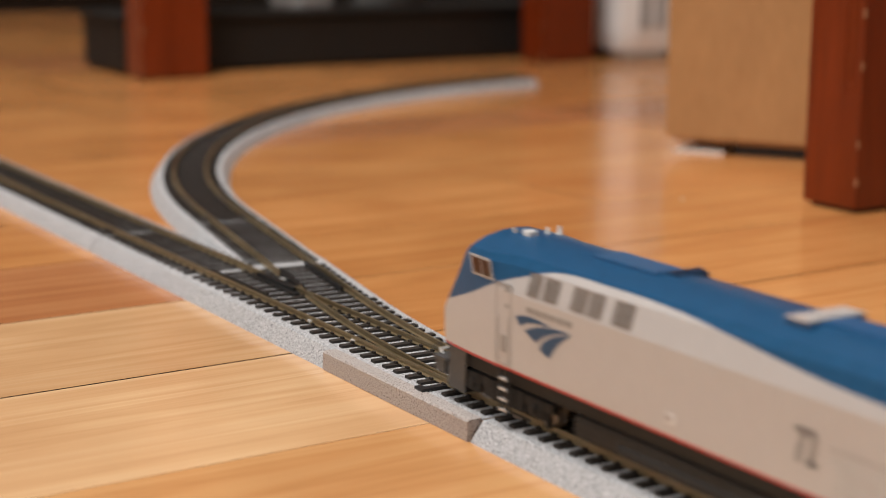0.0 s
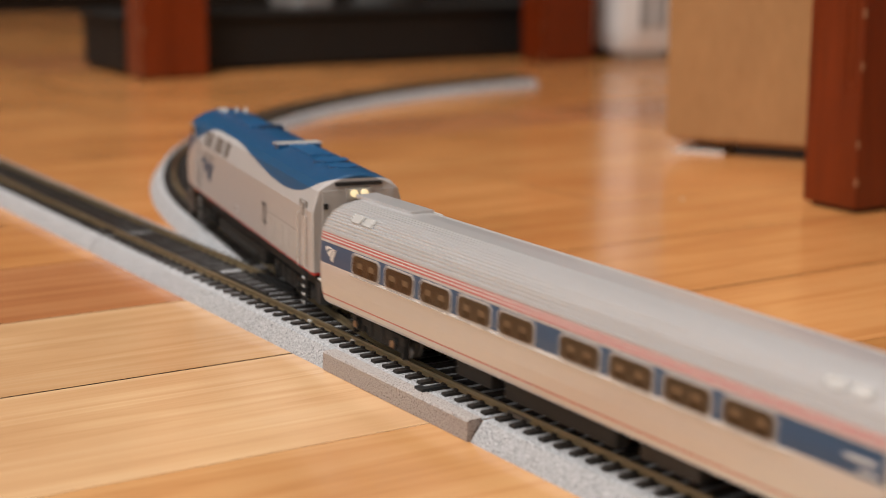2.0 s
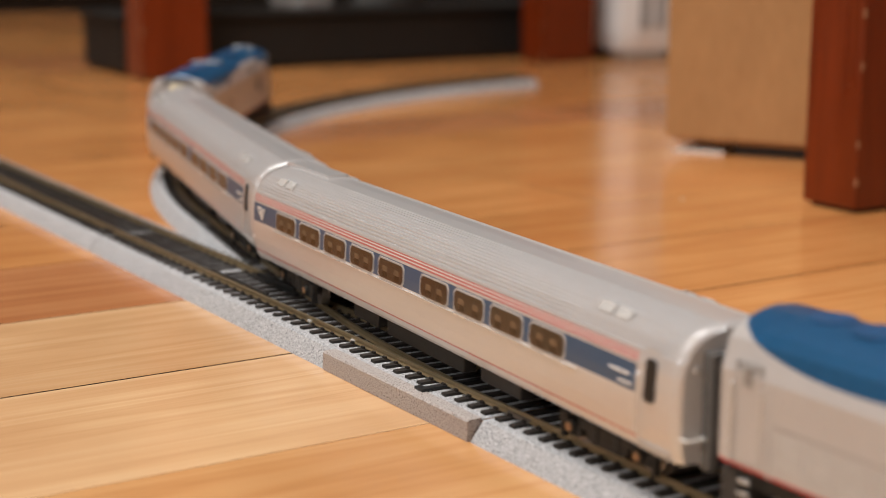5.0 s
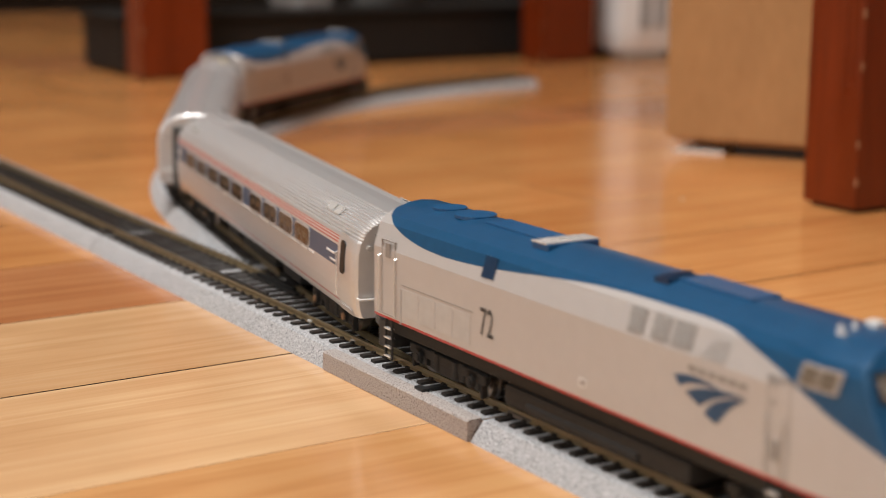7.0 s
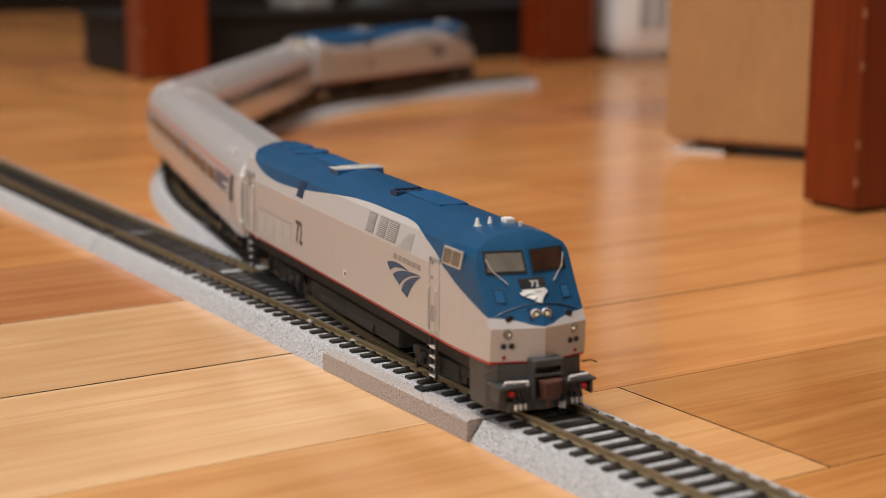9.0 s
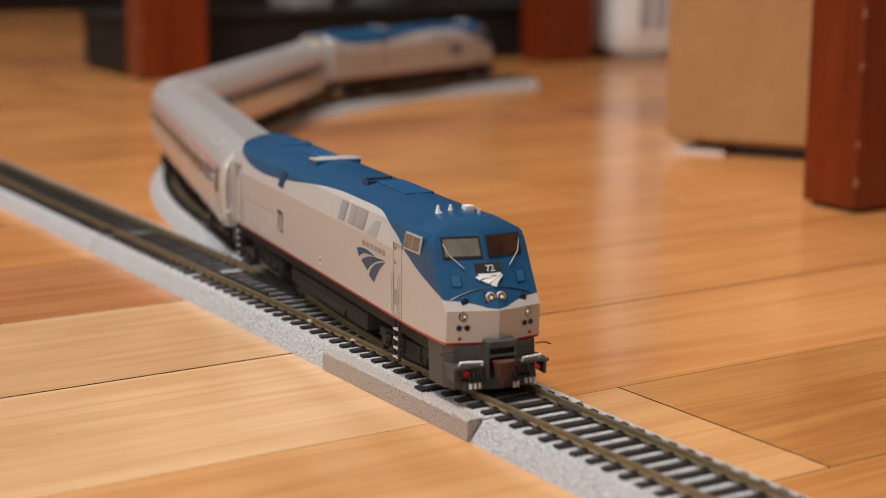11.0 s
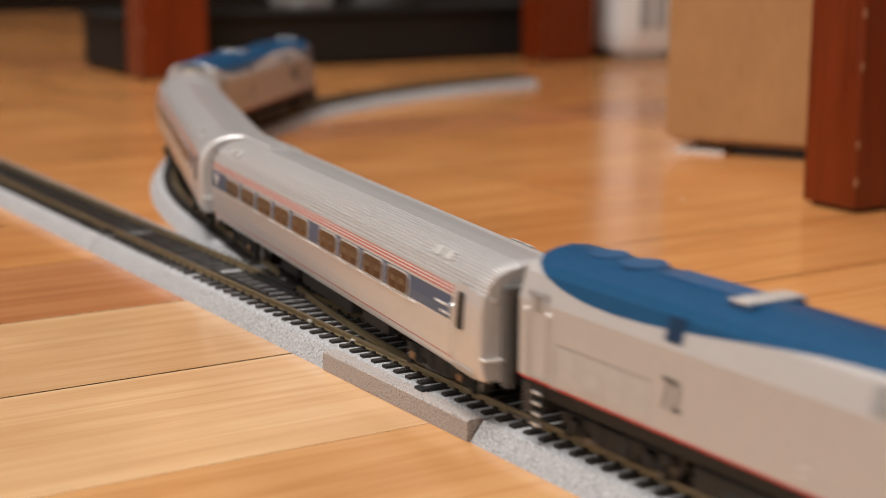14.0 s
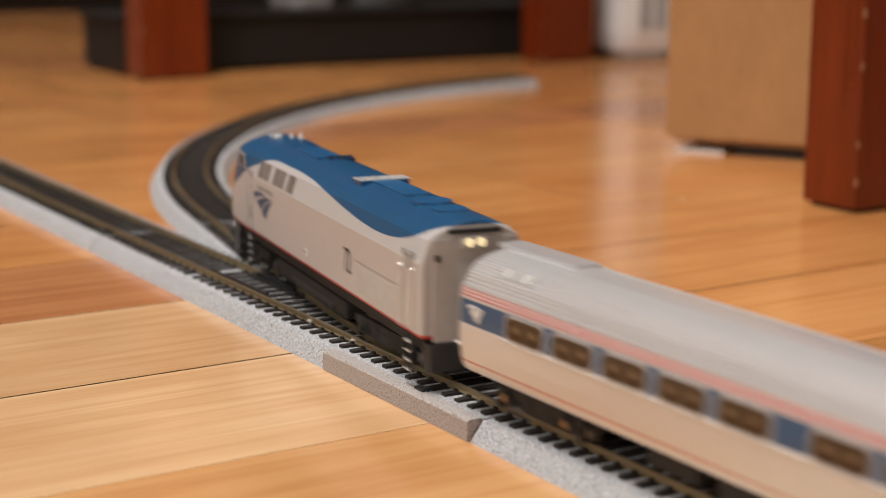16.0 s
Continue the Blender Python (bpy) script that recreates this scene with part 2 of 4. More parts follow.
M_APPL = surface("white_plastic", (0.78, 0.78, 0.78), (0.86, 0.86, 0.86), 60, 0.35)
M_APPLGREY = surface("grey_plastic", (0.30, 0.30, 0.30), (0.42, 0.42, 0.42), 60, 0.4)
M_PAPER = surface("white_paper", (0.70, 0.69, 0.67), (0.82, 0.81, 0.79), 90, 0.7)
M_WALL = surface("painted_wall", (0.40, 0.365, 0.32), (0.46, 0.425, 0.375), 14, 0.8)
M_CEIL = surface("white_ceiling", (0.60, 0.59, 0.565), (0.68, 0.67, 0.645), 10, 0.85)
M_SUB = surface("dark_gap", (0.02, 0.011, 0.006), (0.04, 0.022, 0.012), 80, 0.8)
M_TRIM = surface("dark_brown_cabinet", (0.010, 0.006, 0.004), (0.022, 0.012, 0.008), 30, 0.5, stretch=(1, 1, 6))


# ---- building helpers; shapes are given in millimetres ----
def part(name, bm, material, parent=None, label="", smooth=False, mats=()):
    """One mesh object from a bmesh in millimetres, under a thing or a part."""
    for v in bm.verts:
        v.co *= 0.001
    bmesh.ops.recalc_face_normals(bm, faces=bm.faces[:])
    me = bpy.data.meshes.new(name)
    bm.to_mesh(me)
    bm.free()
    for m in (material, *mats):
        me.materials.append(m)
    if smooth:
        me.shade_smooth()
        me.set_sharp_from_angle(angle=radians(32))
    ob = new(name, me)
    ob.parent = parent
    return tagged(ob, label)


def thing(name, label, category, m=None, group="", kind=""):
    ob = new(name)
    ob.empty_display_size = 0.02
    if m:
        ob.matrix_basis = m
    return tagged(ob, label, category, group, kind)


def add_box(bm, x0, x1, y0, y1, z0, z1, bevel=0.0, m=None, index=0):
    made = bmesh.ops.create_cube(bm, size=1)["verts"]
    for v in made:
        v.co = Vector(((x0 + x1) / 2 + v.co.x * (x1 - x0), (y0 + y1) / 2 + v.co.y * (y1 - y0), (z0 + z1) / 2 + v.co.z * (z1 - z0)))
    if m:
        for v in made:
            v.co = m @ v.co
    faces = {f for v in made for f in v.link_faces}
    for f in faces:
        f.material_index = index
    if bevel:
        edges = list({e for f in faces for e in f.edges})
        bmesh.ops.bevel(bm, geom=edges, offset=bevel, segments=2, affect="EDGES", profile=0.7)
    return made


def boxed(x0, x1, y0, y1, z0, z1, bevel=0.0):
    bm = bmesh.new()
    add_box(bm, x0, x1, y0, y1, z0, z1, bevel)
    return bm


def add_rod(bm, a, b, r, sides=8, r2=None):
    a, b = Vector(a), Vector(b)
    turn = (b - a).to_track_quat("Z", "Y").to_matrix().to_4x4()
    m = Matrix.Translation((a + b) / 2) @ turn
    bmesh.ops.create_cone(bm, cap_ends=True, segments=sides, radius1=r, radius2=r if r2 is None else r2, depth=(b - a).length, matrix=m)


def rod(a, b, r, sides=8, r2=None):
    bm = bmesh.new()
    add_rod(bm, a, b, r, sides, r2)
    return bm


def pipe(points, r, sides=6):
    bm = bmesh.new()
    for a, b in zip(points, points[1:]):
        add_rod(bm, a, b, r, sides)
    return bm


def sheet(rows, bm=None, close=False):
    """Quads over a grid of points."""
    bm = bm or bmesh.new()
    vs = [[bm.verts.new(p) for p in row] for row in rows]
    for a, b in zip(vs, vs[1:]):
        n = len(a)
        for i in range(n if close else n - 1):
            j = (i + 1) % n
            bm.faces.new((a[i], a[j], b[j], b[i]))
    return bm


def slab(points, lift, origin, ax, ay, az):
    """A flat shape of that outline, thin, on the plane through origin."""
    bm = bmesh.new()
    low = [bm.verts.new(origin + ax * p[0] + ay * p[1]) for p in points]
    top = [bm.verts.new(origin + ax * p[0] + ay * p[1] + az * lift) for p in points]
    bm.faces.new(top)
    for i in range(len(points)):
        j = (i + 1) % len(points)
        bm.faces.new((low[i], low[j], top[j], top[i]))
    return bm


def lettering(text, size, m):
    """Writing as a mesh, m in millimetres."""
    data = bpy.data.curves.new("writing", "FONT")
    data.body, data.size, data.align_x, data.align_y, data.extrude = text, size, "CENTER", "CENTER", 0.02
    ob = bpy.data.objects.new("writing", data)
    me = bpy.data.meshes.new_from_object(ob)
    bm = bmesh.new()
    bm.from_mesh(me)
    bm.transform(m)
    bpy.data.objects.remove(ob)
    bpy.data.meshes.remove(me)
    return bm


def fan_bands():
    """Three curved, tapering bands that fan out from a point below."""
    out = []
    bands = (((0.0, 0.93), (0.28, 1.05), (0.62, 0.95), (0.28, 0.88), (0.09, 0.67)),
             ((0.17, 0.58), (0.47, 0.87), (0.96, 0.98), (0.60, 0.72), (0.37, 0.34)),
             ((0.43, 0.18), (0.60, 0.63), (0.98, 0.94), (0.77, 0.57), (0.60, 0.03)))
    ts = [i / 8 for i in range(9)]
    for p0, high, tip, low, p1 in ([Vector(q) for q in band] for band in bands):
        hc, lc = high * 2 - (p0 + tip) / 2, low * 2 - (p1 + tip) / 2
        out.append([p0 * (1 - t) ** 2 + hc * (2 * t * (1 - t)) + tip * t * t for t in ts] + [tip * (1 - t) ** 2 + lc * (2 * t * (1 - t)) + p1 * t * t for t in ts[1:]])
    return out


# ---- room ----
x0, x1, y0, y1, hh = [v * 1000 for v in ROOM]


def setting(name, bm, material, label, kind="structure"):
    return tagged(part(name, bm, material), label, name.split("_")[0], "", kind)


setting("wall_west", boxed(x0 - 100, x0, y0 - 100, y1 + 100, 0, hh), M_WALL, "plain warm white painted wall")
setting("wall_north", boxed(x0, x1, y1, y1 + 100, 0, hh), M_WALL, "plain warm white painted wall")
setting("wall_east", boxed(x1, x1 + 100, y0 - 100, y1 + 100, 0, hh), M_WALL, "plain warm white painted wall")
# unseen window, added to house the side light
WX0, WX1, WZ0, WZ1 = -300, 1300, 820, 2000
bm = bmesh.new()
for a, b, c, d in ((x0, WX0, 0, hh), (WX1, x1, 0, hh), (WX0, WX1, 0, WZ0), (WX0, WX1, WZ1, hh)):
    add_box(bm, a, b, y0 - 100, y0, c, d)
setting("wall_south", bm, M_WALL, "plain warm white wall with an added window opening")
win = thing("added_window", "unseen window with a white painted frame, added for side light", "window", None, "", "structure")
bm = bmesh.new()
for a, b, c, d in ((WX0, WX0 + 50, WZ0, WZ1), (WX1 - 50, WX1, WZ0, WZ1), (WX0 + 50, WX1 - 50, WZ0, WZ0 + 50), (WX0 + 50, WX1 - 50, WZ1 - 50, WZ1)):
    add_box(bm, a, b, y0 - 80, y0 - 30, c, d)
part("window_frame", bm, M_WHITE, win)
bm = boxed(WX0 + 50, WX1 - 50, y0 - 60, y0 - 54, WZ0 + 50, WZ1 - 50)
m_pane = tinted_glass("window_pane_glass", (0.95, 0.97, 1.0), 0.02)
pane = part("pane", bm, m_pane, win)
pane.visible_shadow = False
setting("ceiling", boxed(x0 - 100, x1 + 100, y0 - 100, y1 + 100, hh, hh + 100), M_CEIL, "plain white painted ceiling")
lamp = thing("ceiling_light", "square white panel light fixed on the ceiling", "ceiling light")
part("frame", boxed(-670, 270, -870, 70, hh - 60, hh - 1, 6), M_WHITE, lamp)

# ---- table over the track ----
def table():
    t = thing("table", "dark cherry-stained wooden table with square legs on the floor", "table")
    lx, ly = 38, 64
    corners = ((-180.5, 347), (-991, 283), (-968, 704), (-165, 760))
    for cx, cy in corners:
        bm = bmesh.new()
        add_box(bm, cx - lx, cx, cy, cy + ly, 2, 715, 1.6)
        leg = part("leg", bm, M_LEG, t)
        pad = bmesh.new()
        add_box(pad, cx - lx + 4, cx - 4, cy + 4, cy + ly - 4, 0, 3)
        part("foot_pad", pad, M_BLACK, leg)
        for k in range(8):
            z = 8 + k * 30 + random.uniform(-9, 9)
            s, h = random.uniform(0.4, 0.9), random.uniform(1.5, 7)
            part("worn_edge", boxed(cx - s - 0.6, cx + 0.06, cy - 0.06, cy + s + 0.6, z, z + h), M_EDGE, leg, "pale chipped edge")
    for a, b, c, d in ((-990, -222, 350, 372), (-970, -205, 770, 792), (-1010, -988, 352, 704), (-205, -183, 408, 760)):
        part("apron_rail", boxed(a, b, c, d, 640, 715, 2), M_LEG, t)
    return t


table()


# ---- cardboard box, low black cabinet, white appliance, dark cupboard ----
def carton():
    m = pose(-0.405, 0.409, 0, 0, 0, 32.0)
    c = thing("cardboard_box", "plain brown cardboard box raised over a dark shadow gap", "box", m)
    part("body", boxed(0, 330, 0, 260, 9.5, 330, 1.5), M_CARD, c)
    part("flap", boxed(-2, 331, -1.8, -0.2, 10, 240, 0.5), M_CARD, c)
    part("bottom_fold", boxed(3, 328, 2, 258, 7.4, 9.4, 0.8), M_CARD, c)
    # black slab added for the shadow in the gap under the box
    base = tagged(part("gap_shadow_slab", boxed(40, 330, 8, 250, 0, 7.2, 1), M_BLACK), "thin black slab standing in for the shadow under the cardboard box", "mat")
    base.matrix_basis = m
    paper = tagged(part("paper_sheet", boxed(4, 36, 0, 120, 0.2, 2.4, 0.3), M_PAPER), "folded white paper lying under the box", "paper")
    paper.matrix_basis = m


carton()


def low_cabinet():
    c = thing("low_cabinet", "low black lacquered media base on the floor", "cabinet")
    part("body", boxed(-1146, -1040, 284, 1500, 3, 50, 3), M_CASE, c)
    part("top_panel", boxed(-1150, -1036, 280, 1504, 50.2, 55, 1.5), M_CASE, c)
    part("plinth", boxed(-1140, -1052, 296, 1490, 0, 3), M_BLACK, c)
    a = thing("white_box", "small grey plastic box with white lid on the black base", "box", pose(-1.095, 0.495, 0.055, 0, 0, 12))
    part("body", boxed(-26, 26, -20, 20, 0, 16, 3), M_APPLGREY, a)
    part("lid", boxed(-27, 27, -21, 21, 16.2, 20, 2), M_APPL, a)
    b = thing("cable_coil", "dark grey coil of cable on the black media base", "cable", pose(-1.095, 0.60, 0.055))
    bm = bmesh.new()
    for k in range(3):
        ring = [(28 * math.cos(i * math.tau / 20) + k * 3, (44 - k * 5) * math.sin(i * math.tau / 20), 3 + k * 5) for i in range(21)]
        for p, q in zip(ring, ring[1:]):
            add_rod(bm, p, q, 3, 6)
    part("loop", bm, M_DIAPH, b)


low_cabinet()


def appliance():
    a = thing("air_purifier", "white plastic appliance with rounded feet on the floor", "appliance", pose(-0.969, 0.789, 0, 0, 0, -8))
    bm = bmesh.new()
    add_box(bm, -150, 18, 4, 190, 7, 340, 18)
    part("body", bm, M_APPL, a, "white ribbed housing")
    # grey panel strips, with shading of the housing put into their colour
    for k, y in enumerate((26, 44)):
        bm = bmesh.new()
        add_box(bm, 18.2, 20.5, y, y + 12, 34, 330, 0.8)
        part("shaded_panel_strip", bm, M_APPLGREY, a)
    for y in (12, 118):
        part("foot", boxed(-20, 14, y, y + 50, 0, 9, 4), M_APPLGREY, a)
    part("wheel", boxed(-20, 30, 72, 104, 0, 26, 10), M_BLACK, a, "black rubber caster")


appliance()
dark = thing("dark_cupboard", "dark brown wooden cupboard against the far wall", "cupboard")
part("carcass", boxed(-2650, -2010, 160, 1700, 20, 900, 4), M_TRIM, dark)
part("plinth", boxed(-2630, -2024, 170, 1690, 0, 20), M_BLACK, dark)
for k in range(4):
    part("door", boxed(-2010, -1996, 166 + k * 384, 544 + k * 384, 40, 880, 3), M_TRIM, dark)
for k in range(5):
    part("shelf_front", boxed(-1995.8, -1992, 175, 1685, 60 + k * 160, 66 + k * 160), M_TRIM, dark)

# ---- track ----
RAIL = ((-1.05, 0.0), (-1.05, 0.25), (-0.32, 0.5), (-0.32, 1.25), (-0.5, 1.45), (-0.5, 2.05), (0.5, 2.05), (0.5, 1.45), (0.32, 1.25), (0.32, 0.5), (1.05, 0.25), (1.05, 0.0))
ZT = 7.02          # top of the sleepers
ZRAIL = ZR * 1000


def at(f, u, w, z):
    c, h = f(u)
    return Vector(((c.x - math.sin(h) * w) * 1000, (c.y - math.cos(h) * w) * 1000, z))


def swept(f, u0, u1, profile, step=0.012, offset=0.0, taper=None):
    """A profile (mm: sideways to the camera side, up) swept along the way f between u0 and u1; offset in metres."""
    n = max(1, math.ceil((u1 - u0) / step))
    rows = []
    for i in range(n + 1):
        u = u0 + (u1 - u0) * i / n
        o = offset + (taper(u) if taper else 0)
        rows.append([at(f, u, o + w / 1000, z) for w, z in profile])
    bm = sheet(rows, None, True)
    bm.verts.ensure_lookup_table()
    k = len(profile)
    bm.faces.new([bm.verts[i] for i in range(k)])
    bm.faces.new([bm.verts[n * k + i] for i in range(k)][::-1])
    return bm


def rail_profile(z=0.0):
    return [(w, ZT - 0.02 + y + z) for w, y in RAIL]


SHOULDER = ((-22, 0), (-21.6, 0.8), (-17.6, 6.0), (-15.6, 6.15), (15.6, 6.15), (17.6, 6.0), (21.6, 0.8), (22, 0))
GAUGE = 0.0089
TIE_MESH = {}


def tie_data(half_a, half_b, width=3.15):
    key = (round(half_a, 1), round(half_b, 1))
    if key not in TIE_MESH:
        bm = bmesh.new()
        vs = add_box(bm, -width / 2, width / 2, -half_b, half_a, 5.6, ZT)
        for v in vs:
            if v.co.z > 6:
                v.co.x *= 0.86
                v.co.y += 0.25 if v.co.y < 0 else -0.25
        for sy in (-8.9, 8.9):          # moulded rail chairs
            for d in (-1.55, 1.55):
                add_box(bm, -0.85, 0.85, sy + d - 0.42, sy + d + 0.42, ZT - 0.1, ZT + 0.75)
        for v in bm.verts:
            v.co *= 0.001
        me = bpy.data.meshes.new("sleeper")
        bm.to_mesh(me)
        bm.free()
        me.materials.append(M_TIE)
        TIE_MESH[key] = me
    return TIE_MESH[key]


def add_sleepers(parent, f, u0, u1, pitch=0.00726):
    n = round((u1 - u0) / pitch)
    for i in range(n):
        u = u0 + (i + 0.5) * (u1 - u0) / n
        c, h = f(u)
        ob = new("sleeper", tie_data(15.0, 15.0))
        ob.parent = parent
        ob.matrix_basis = pose(c.x, c.y, random.uniform(-0.00006, 0.00006), 0, 0, -math.degrees(h) + random.uniform(-0.6, 0.6))


def track_piece(name, label, f, u0, u1):
    t = thing(name, label, "model track", None, "model railway track")
    g = 0.0004
    part("ballast_bed", swept(f, u0 + g, u1 - g, SHOULDER), M_BALLAST, t, "grey speckled moulded ballast", True)
    for s in (-1, 1):
        part("rail", swept(f, u0 + g, u1 - g, rail_profile(), 0.012, s * GAUGE), M_RAIL, t)
    for s in (-1, 1):
        for e in (u0 + 0.007, u1 - 0.007):
            part("rail_joiner", swept(f, e - 0.0055, e + 0.0055, ((-1.5, ZT - 0.02), (-1.2, ZT + 0.9), (-0.62, ZT + 1.0), (0.62, ZT + 1.0), (1.2, ZT + 0.9), (1.5, ZT - 0.02)), 0.006, s * GAUGE), M_WHEEL, t)
    add_sleepers(t, f, u0, u1)
    return t


TL, TR = -0.033, 0.283            # the turnout lies between these places
LONG = 0.246
u = TL
while u > -0.5:
    track_piece("straight_track", "straight grey-ballasted model track on the floor", straight, u - LONG, u)
    u -= LONG
u = TR
while u < 1.3:
    track_piece("straight_track", "straight grey-ballasted model track on the floor", straight, u, u + LONG)
    u += LONG
DIV_END = 0.292
u = DIV_END
for length in (0.052, 0.24, 0.24, 0.25):
    track_piece("curved_track", "curved grey-ballasted model track on the floor", centre, u, u + length)
    u += length


def turnout():
    t = thing("turnout_track", "turnout in grey-ballasted model track with black frog", "model track", None, "model railway track")
    def sep(u):
        return (centre(u)[0] - straight(u)[0]).length if u > -X0 else 0.0
    # one bed that widens as the ways part, then splits
    SPLIT = 0.205
    bm = bmesh.new()
    rows = []
    n = 40
    for i in range(n + 1):
        u = TL + 0.0004 + (SPLIT - TL) * i / n
        near, far = straight(u)[0], centre(u)
        nx, ny = math.sin(far[1]), math.cos(far[1])
        far_pt = lambda w, z: Vector(((far[0].x + nx * w / 1000) * 1000, (far[0].y + ny * w / 1000) * 1000, z))
        near_pt = lambda w, z: Vector((near.x * 1000, near.y * 1000 - w, z))
        rows.append([near_pt(22, 0), near_pt(21.6, 0.8), near_pt(18.2, 6.0), near_pt(15.8, 6.15), near_pt(0, 6.15), far_pt(0, 6.15), far_pt(15.8, 6.15), far_pt(18.2, 6.0), far_pt(21.6, 0.8), far_pt(22, 0)])
    sheet(rows, bm)
    part("ballast_bed", bm, M_BALLAST, t, "grey speckled moulded ballast", True)
    part("ballast_bed", swept(straight, SPLIT, TR - 0.0004, SHOULDER), M_BALLAST, t, "grey speckled moulded ballast", True)
    part("ballast_bed", swept(centre, SPLIT, DIV_END - 0.0004, SHOULDER), M_BALLAST, t, "grey speckled moulded ballast", True)
    # smooth cover of the point motor along the near side
    bm = sheet([[Vector((x, -22.6, 0.1)), Vector((x, -22.6, 6.0)), Vector((x, -22.0, 6.5)), Vector((x, -17.6, 6.55)), Vector((x, -17.6, 0.1))] for x in (-57, -30, 0, 32.5)], None, True)
    bm.verts.ensure_lookup_table()
    bm.faces.new([bm.verts[i] for i in range(5)])
    bm.faces.new([bm.verts[15 + i] for i in range(5)][::-1])
    part("motor_cover", bm, M_PANEL, t, "smooth brownish-grey speckled cover")
    # sleepers that reach under both ways
    u = TL + 0.004
    while u < 0.187:
        s = sep(u) * 1000
        wide = tie_data(15.0 + round(s / 1.5) * 1.5, 15.0)
        c, h = centre(max(u, -X0))
        ob = new("sleeper", wide)
        ob.parent = t
        ob.matrix_basis = pose(-u, 0, 0, 0, 0, random.uniform(-0.4, 0.4) - math.degrees(h) * 0.4)
        u += 0.00726
    add_sleepers(t, straight, 0.1885, TR - 0.002)
    add_sleepers(t, centre, 0.1925, DIV_END - 0.002)
    # rails: two stock rails, two point blades, closure rails, wing and guard rails
    FROG = 0.163
    part("stock_rail", swept(straight, TL, TR, rail_profile(), 0.02, GAUGE), M_RAIL, t)
    part("stock_rail", swept(centre, TL, DIV_END, rail_profile(), 0.01, -GAUGE), M_RAIL, t)
    part("closure_rail", swept(centre, 0.0, FROG - 0.024, rail_profile(), 0.008, GAUGE - 0.0004), M_RAIL, t)
    part("closure_rail", swept(straight, 0.004, FROG - 0.024, rail_profile(), 0.02, -GAUGE + 0.0004), M_RAIL, t)
    part("frog_rail", swept(centre, FROG + 0.004, DIV_END, rail_profile(), 0.01, GAUGE), M_RAIL, t)
    part("frog_rail", swept(straight, FROG + 0.004, TR, rail_profile(), 0.02, -GAUGE), M_RAIL, t)
    low = ((-1.3, ZT), (-1.3, ZT + 1.9), (1.3, ZT + 1.9), (1.3, ZT))
    part("frog", swept(straight, FROG - 0.026, FROG + 0.006, low, 0.01, -GAUGE + 0.0012), M_FROG, t, "black plastic frog")
    part("frog", swept(centre, FROG - 0.026, FROG + 0.006, low, 0.01, GAUGE - 0.0012), M_FROG, t, "black plastic frog")
    part("frog_plate", swept(straight, FROG - 0.03, FROG + 0.012, ((-12, ZT - 0.3), (-12, ZT + 0.5), (-5, ZT + 0.5), (-5, ZT - 0.3)), 0.02), M_FROG, t, "black plastic frog")
    bar = ((-0.6, ZT), (-0.6, ZT + 1.95), (0.6, ZT + 1.95), (0.6, ZT))
    part("guard_rail", swept(straight, FROG - 0.03, FROG + 0.02, bar, 0.02, GAUGE - 0.0026), M_FROG, t, "black plastic guard rail")
    part("guard_rail", swept(centre, FROG - 0.032, FROG + 0.02, bar, 0.01, -GAUGE + 0.0026), M_FROG, t, "black plastic guard rail")
    part("throw_bar", boxed(-1.4, 1.2, -17.6, 9, ZT - 0.4, ZT + 0.35, 0.2), M_BLACK, t)
    part("switch_lever", boxed(-3.2, 1.8, -19.2, -16.6, 6.2, 7.5, 0.3), M_BLACK, t, "small black switch lever")
    for x, y in ((-92, -8.9), (-148, 9.2), (-158, 12.4), (-60, -8.9)):
        part("contact_tab", boxed(x - 1.3, x + 1.3, y - 1.0, y + 1.0, ZT, ZT + 1.0, 0.2), M_SILVER, t)


turnout()


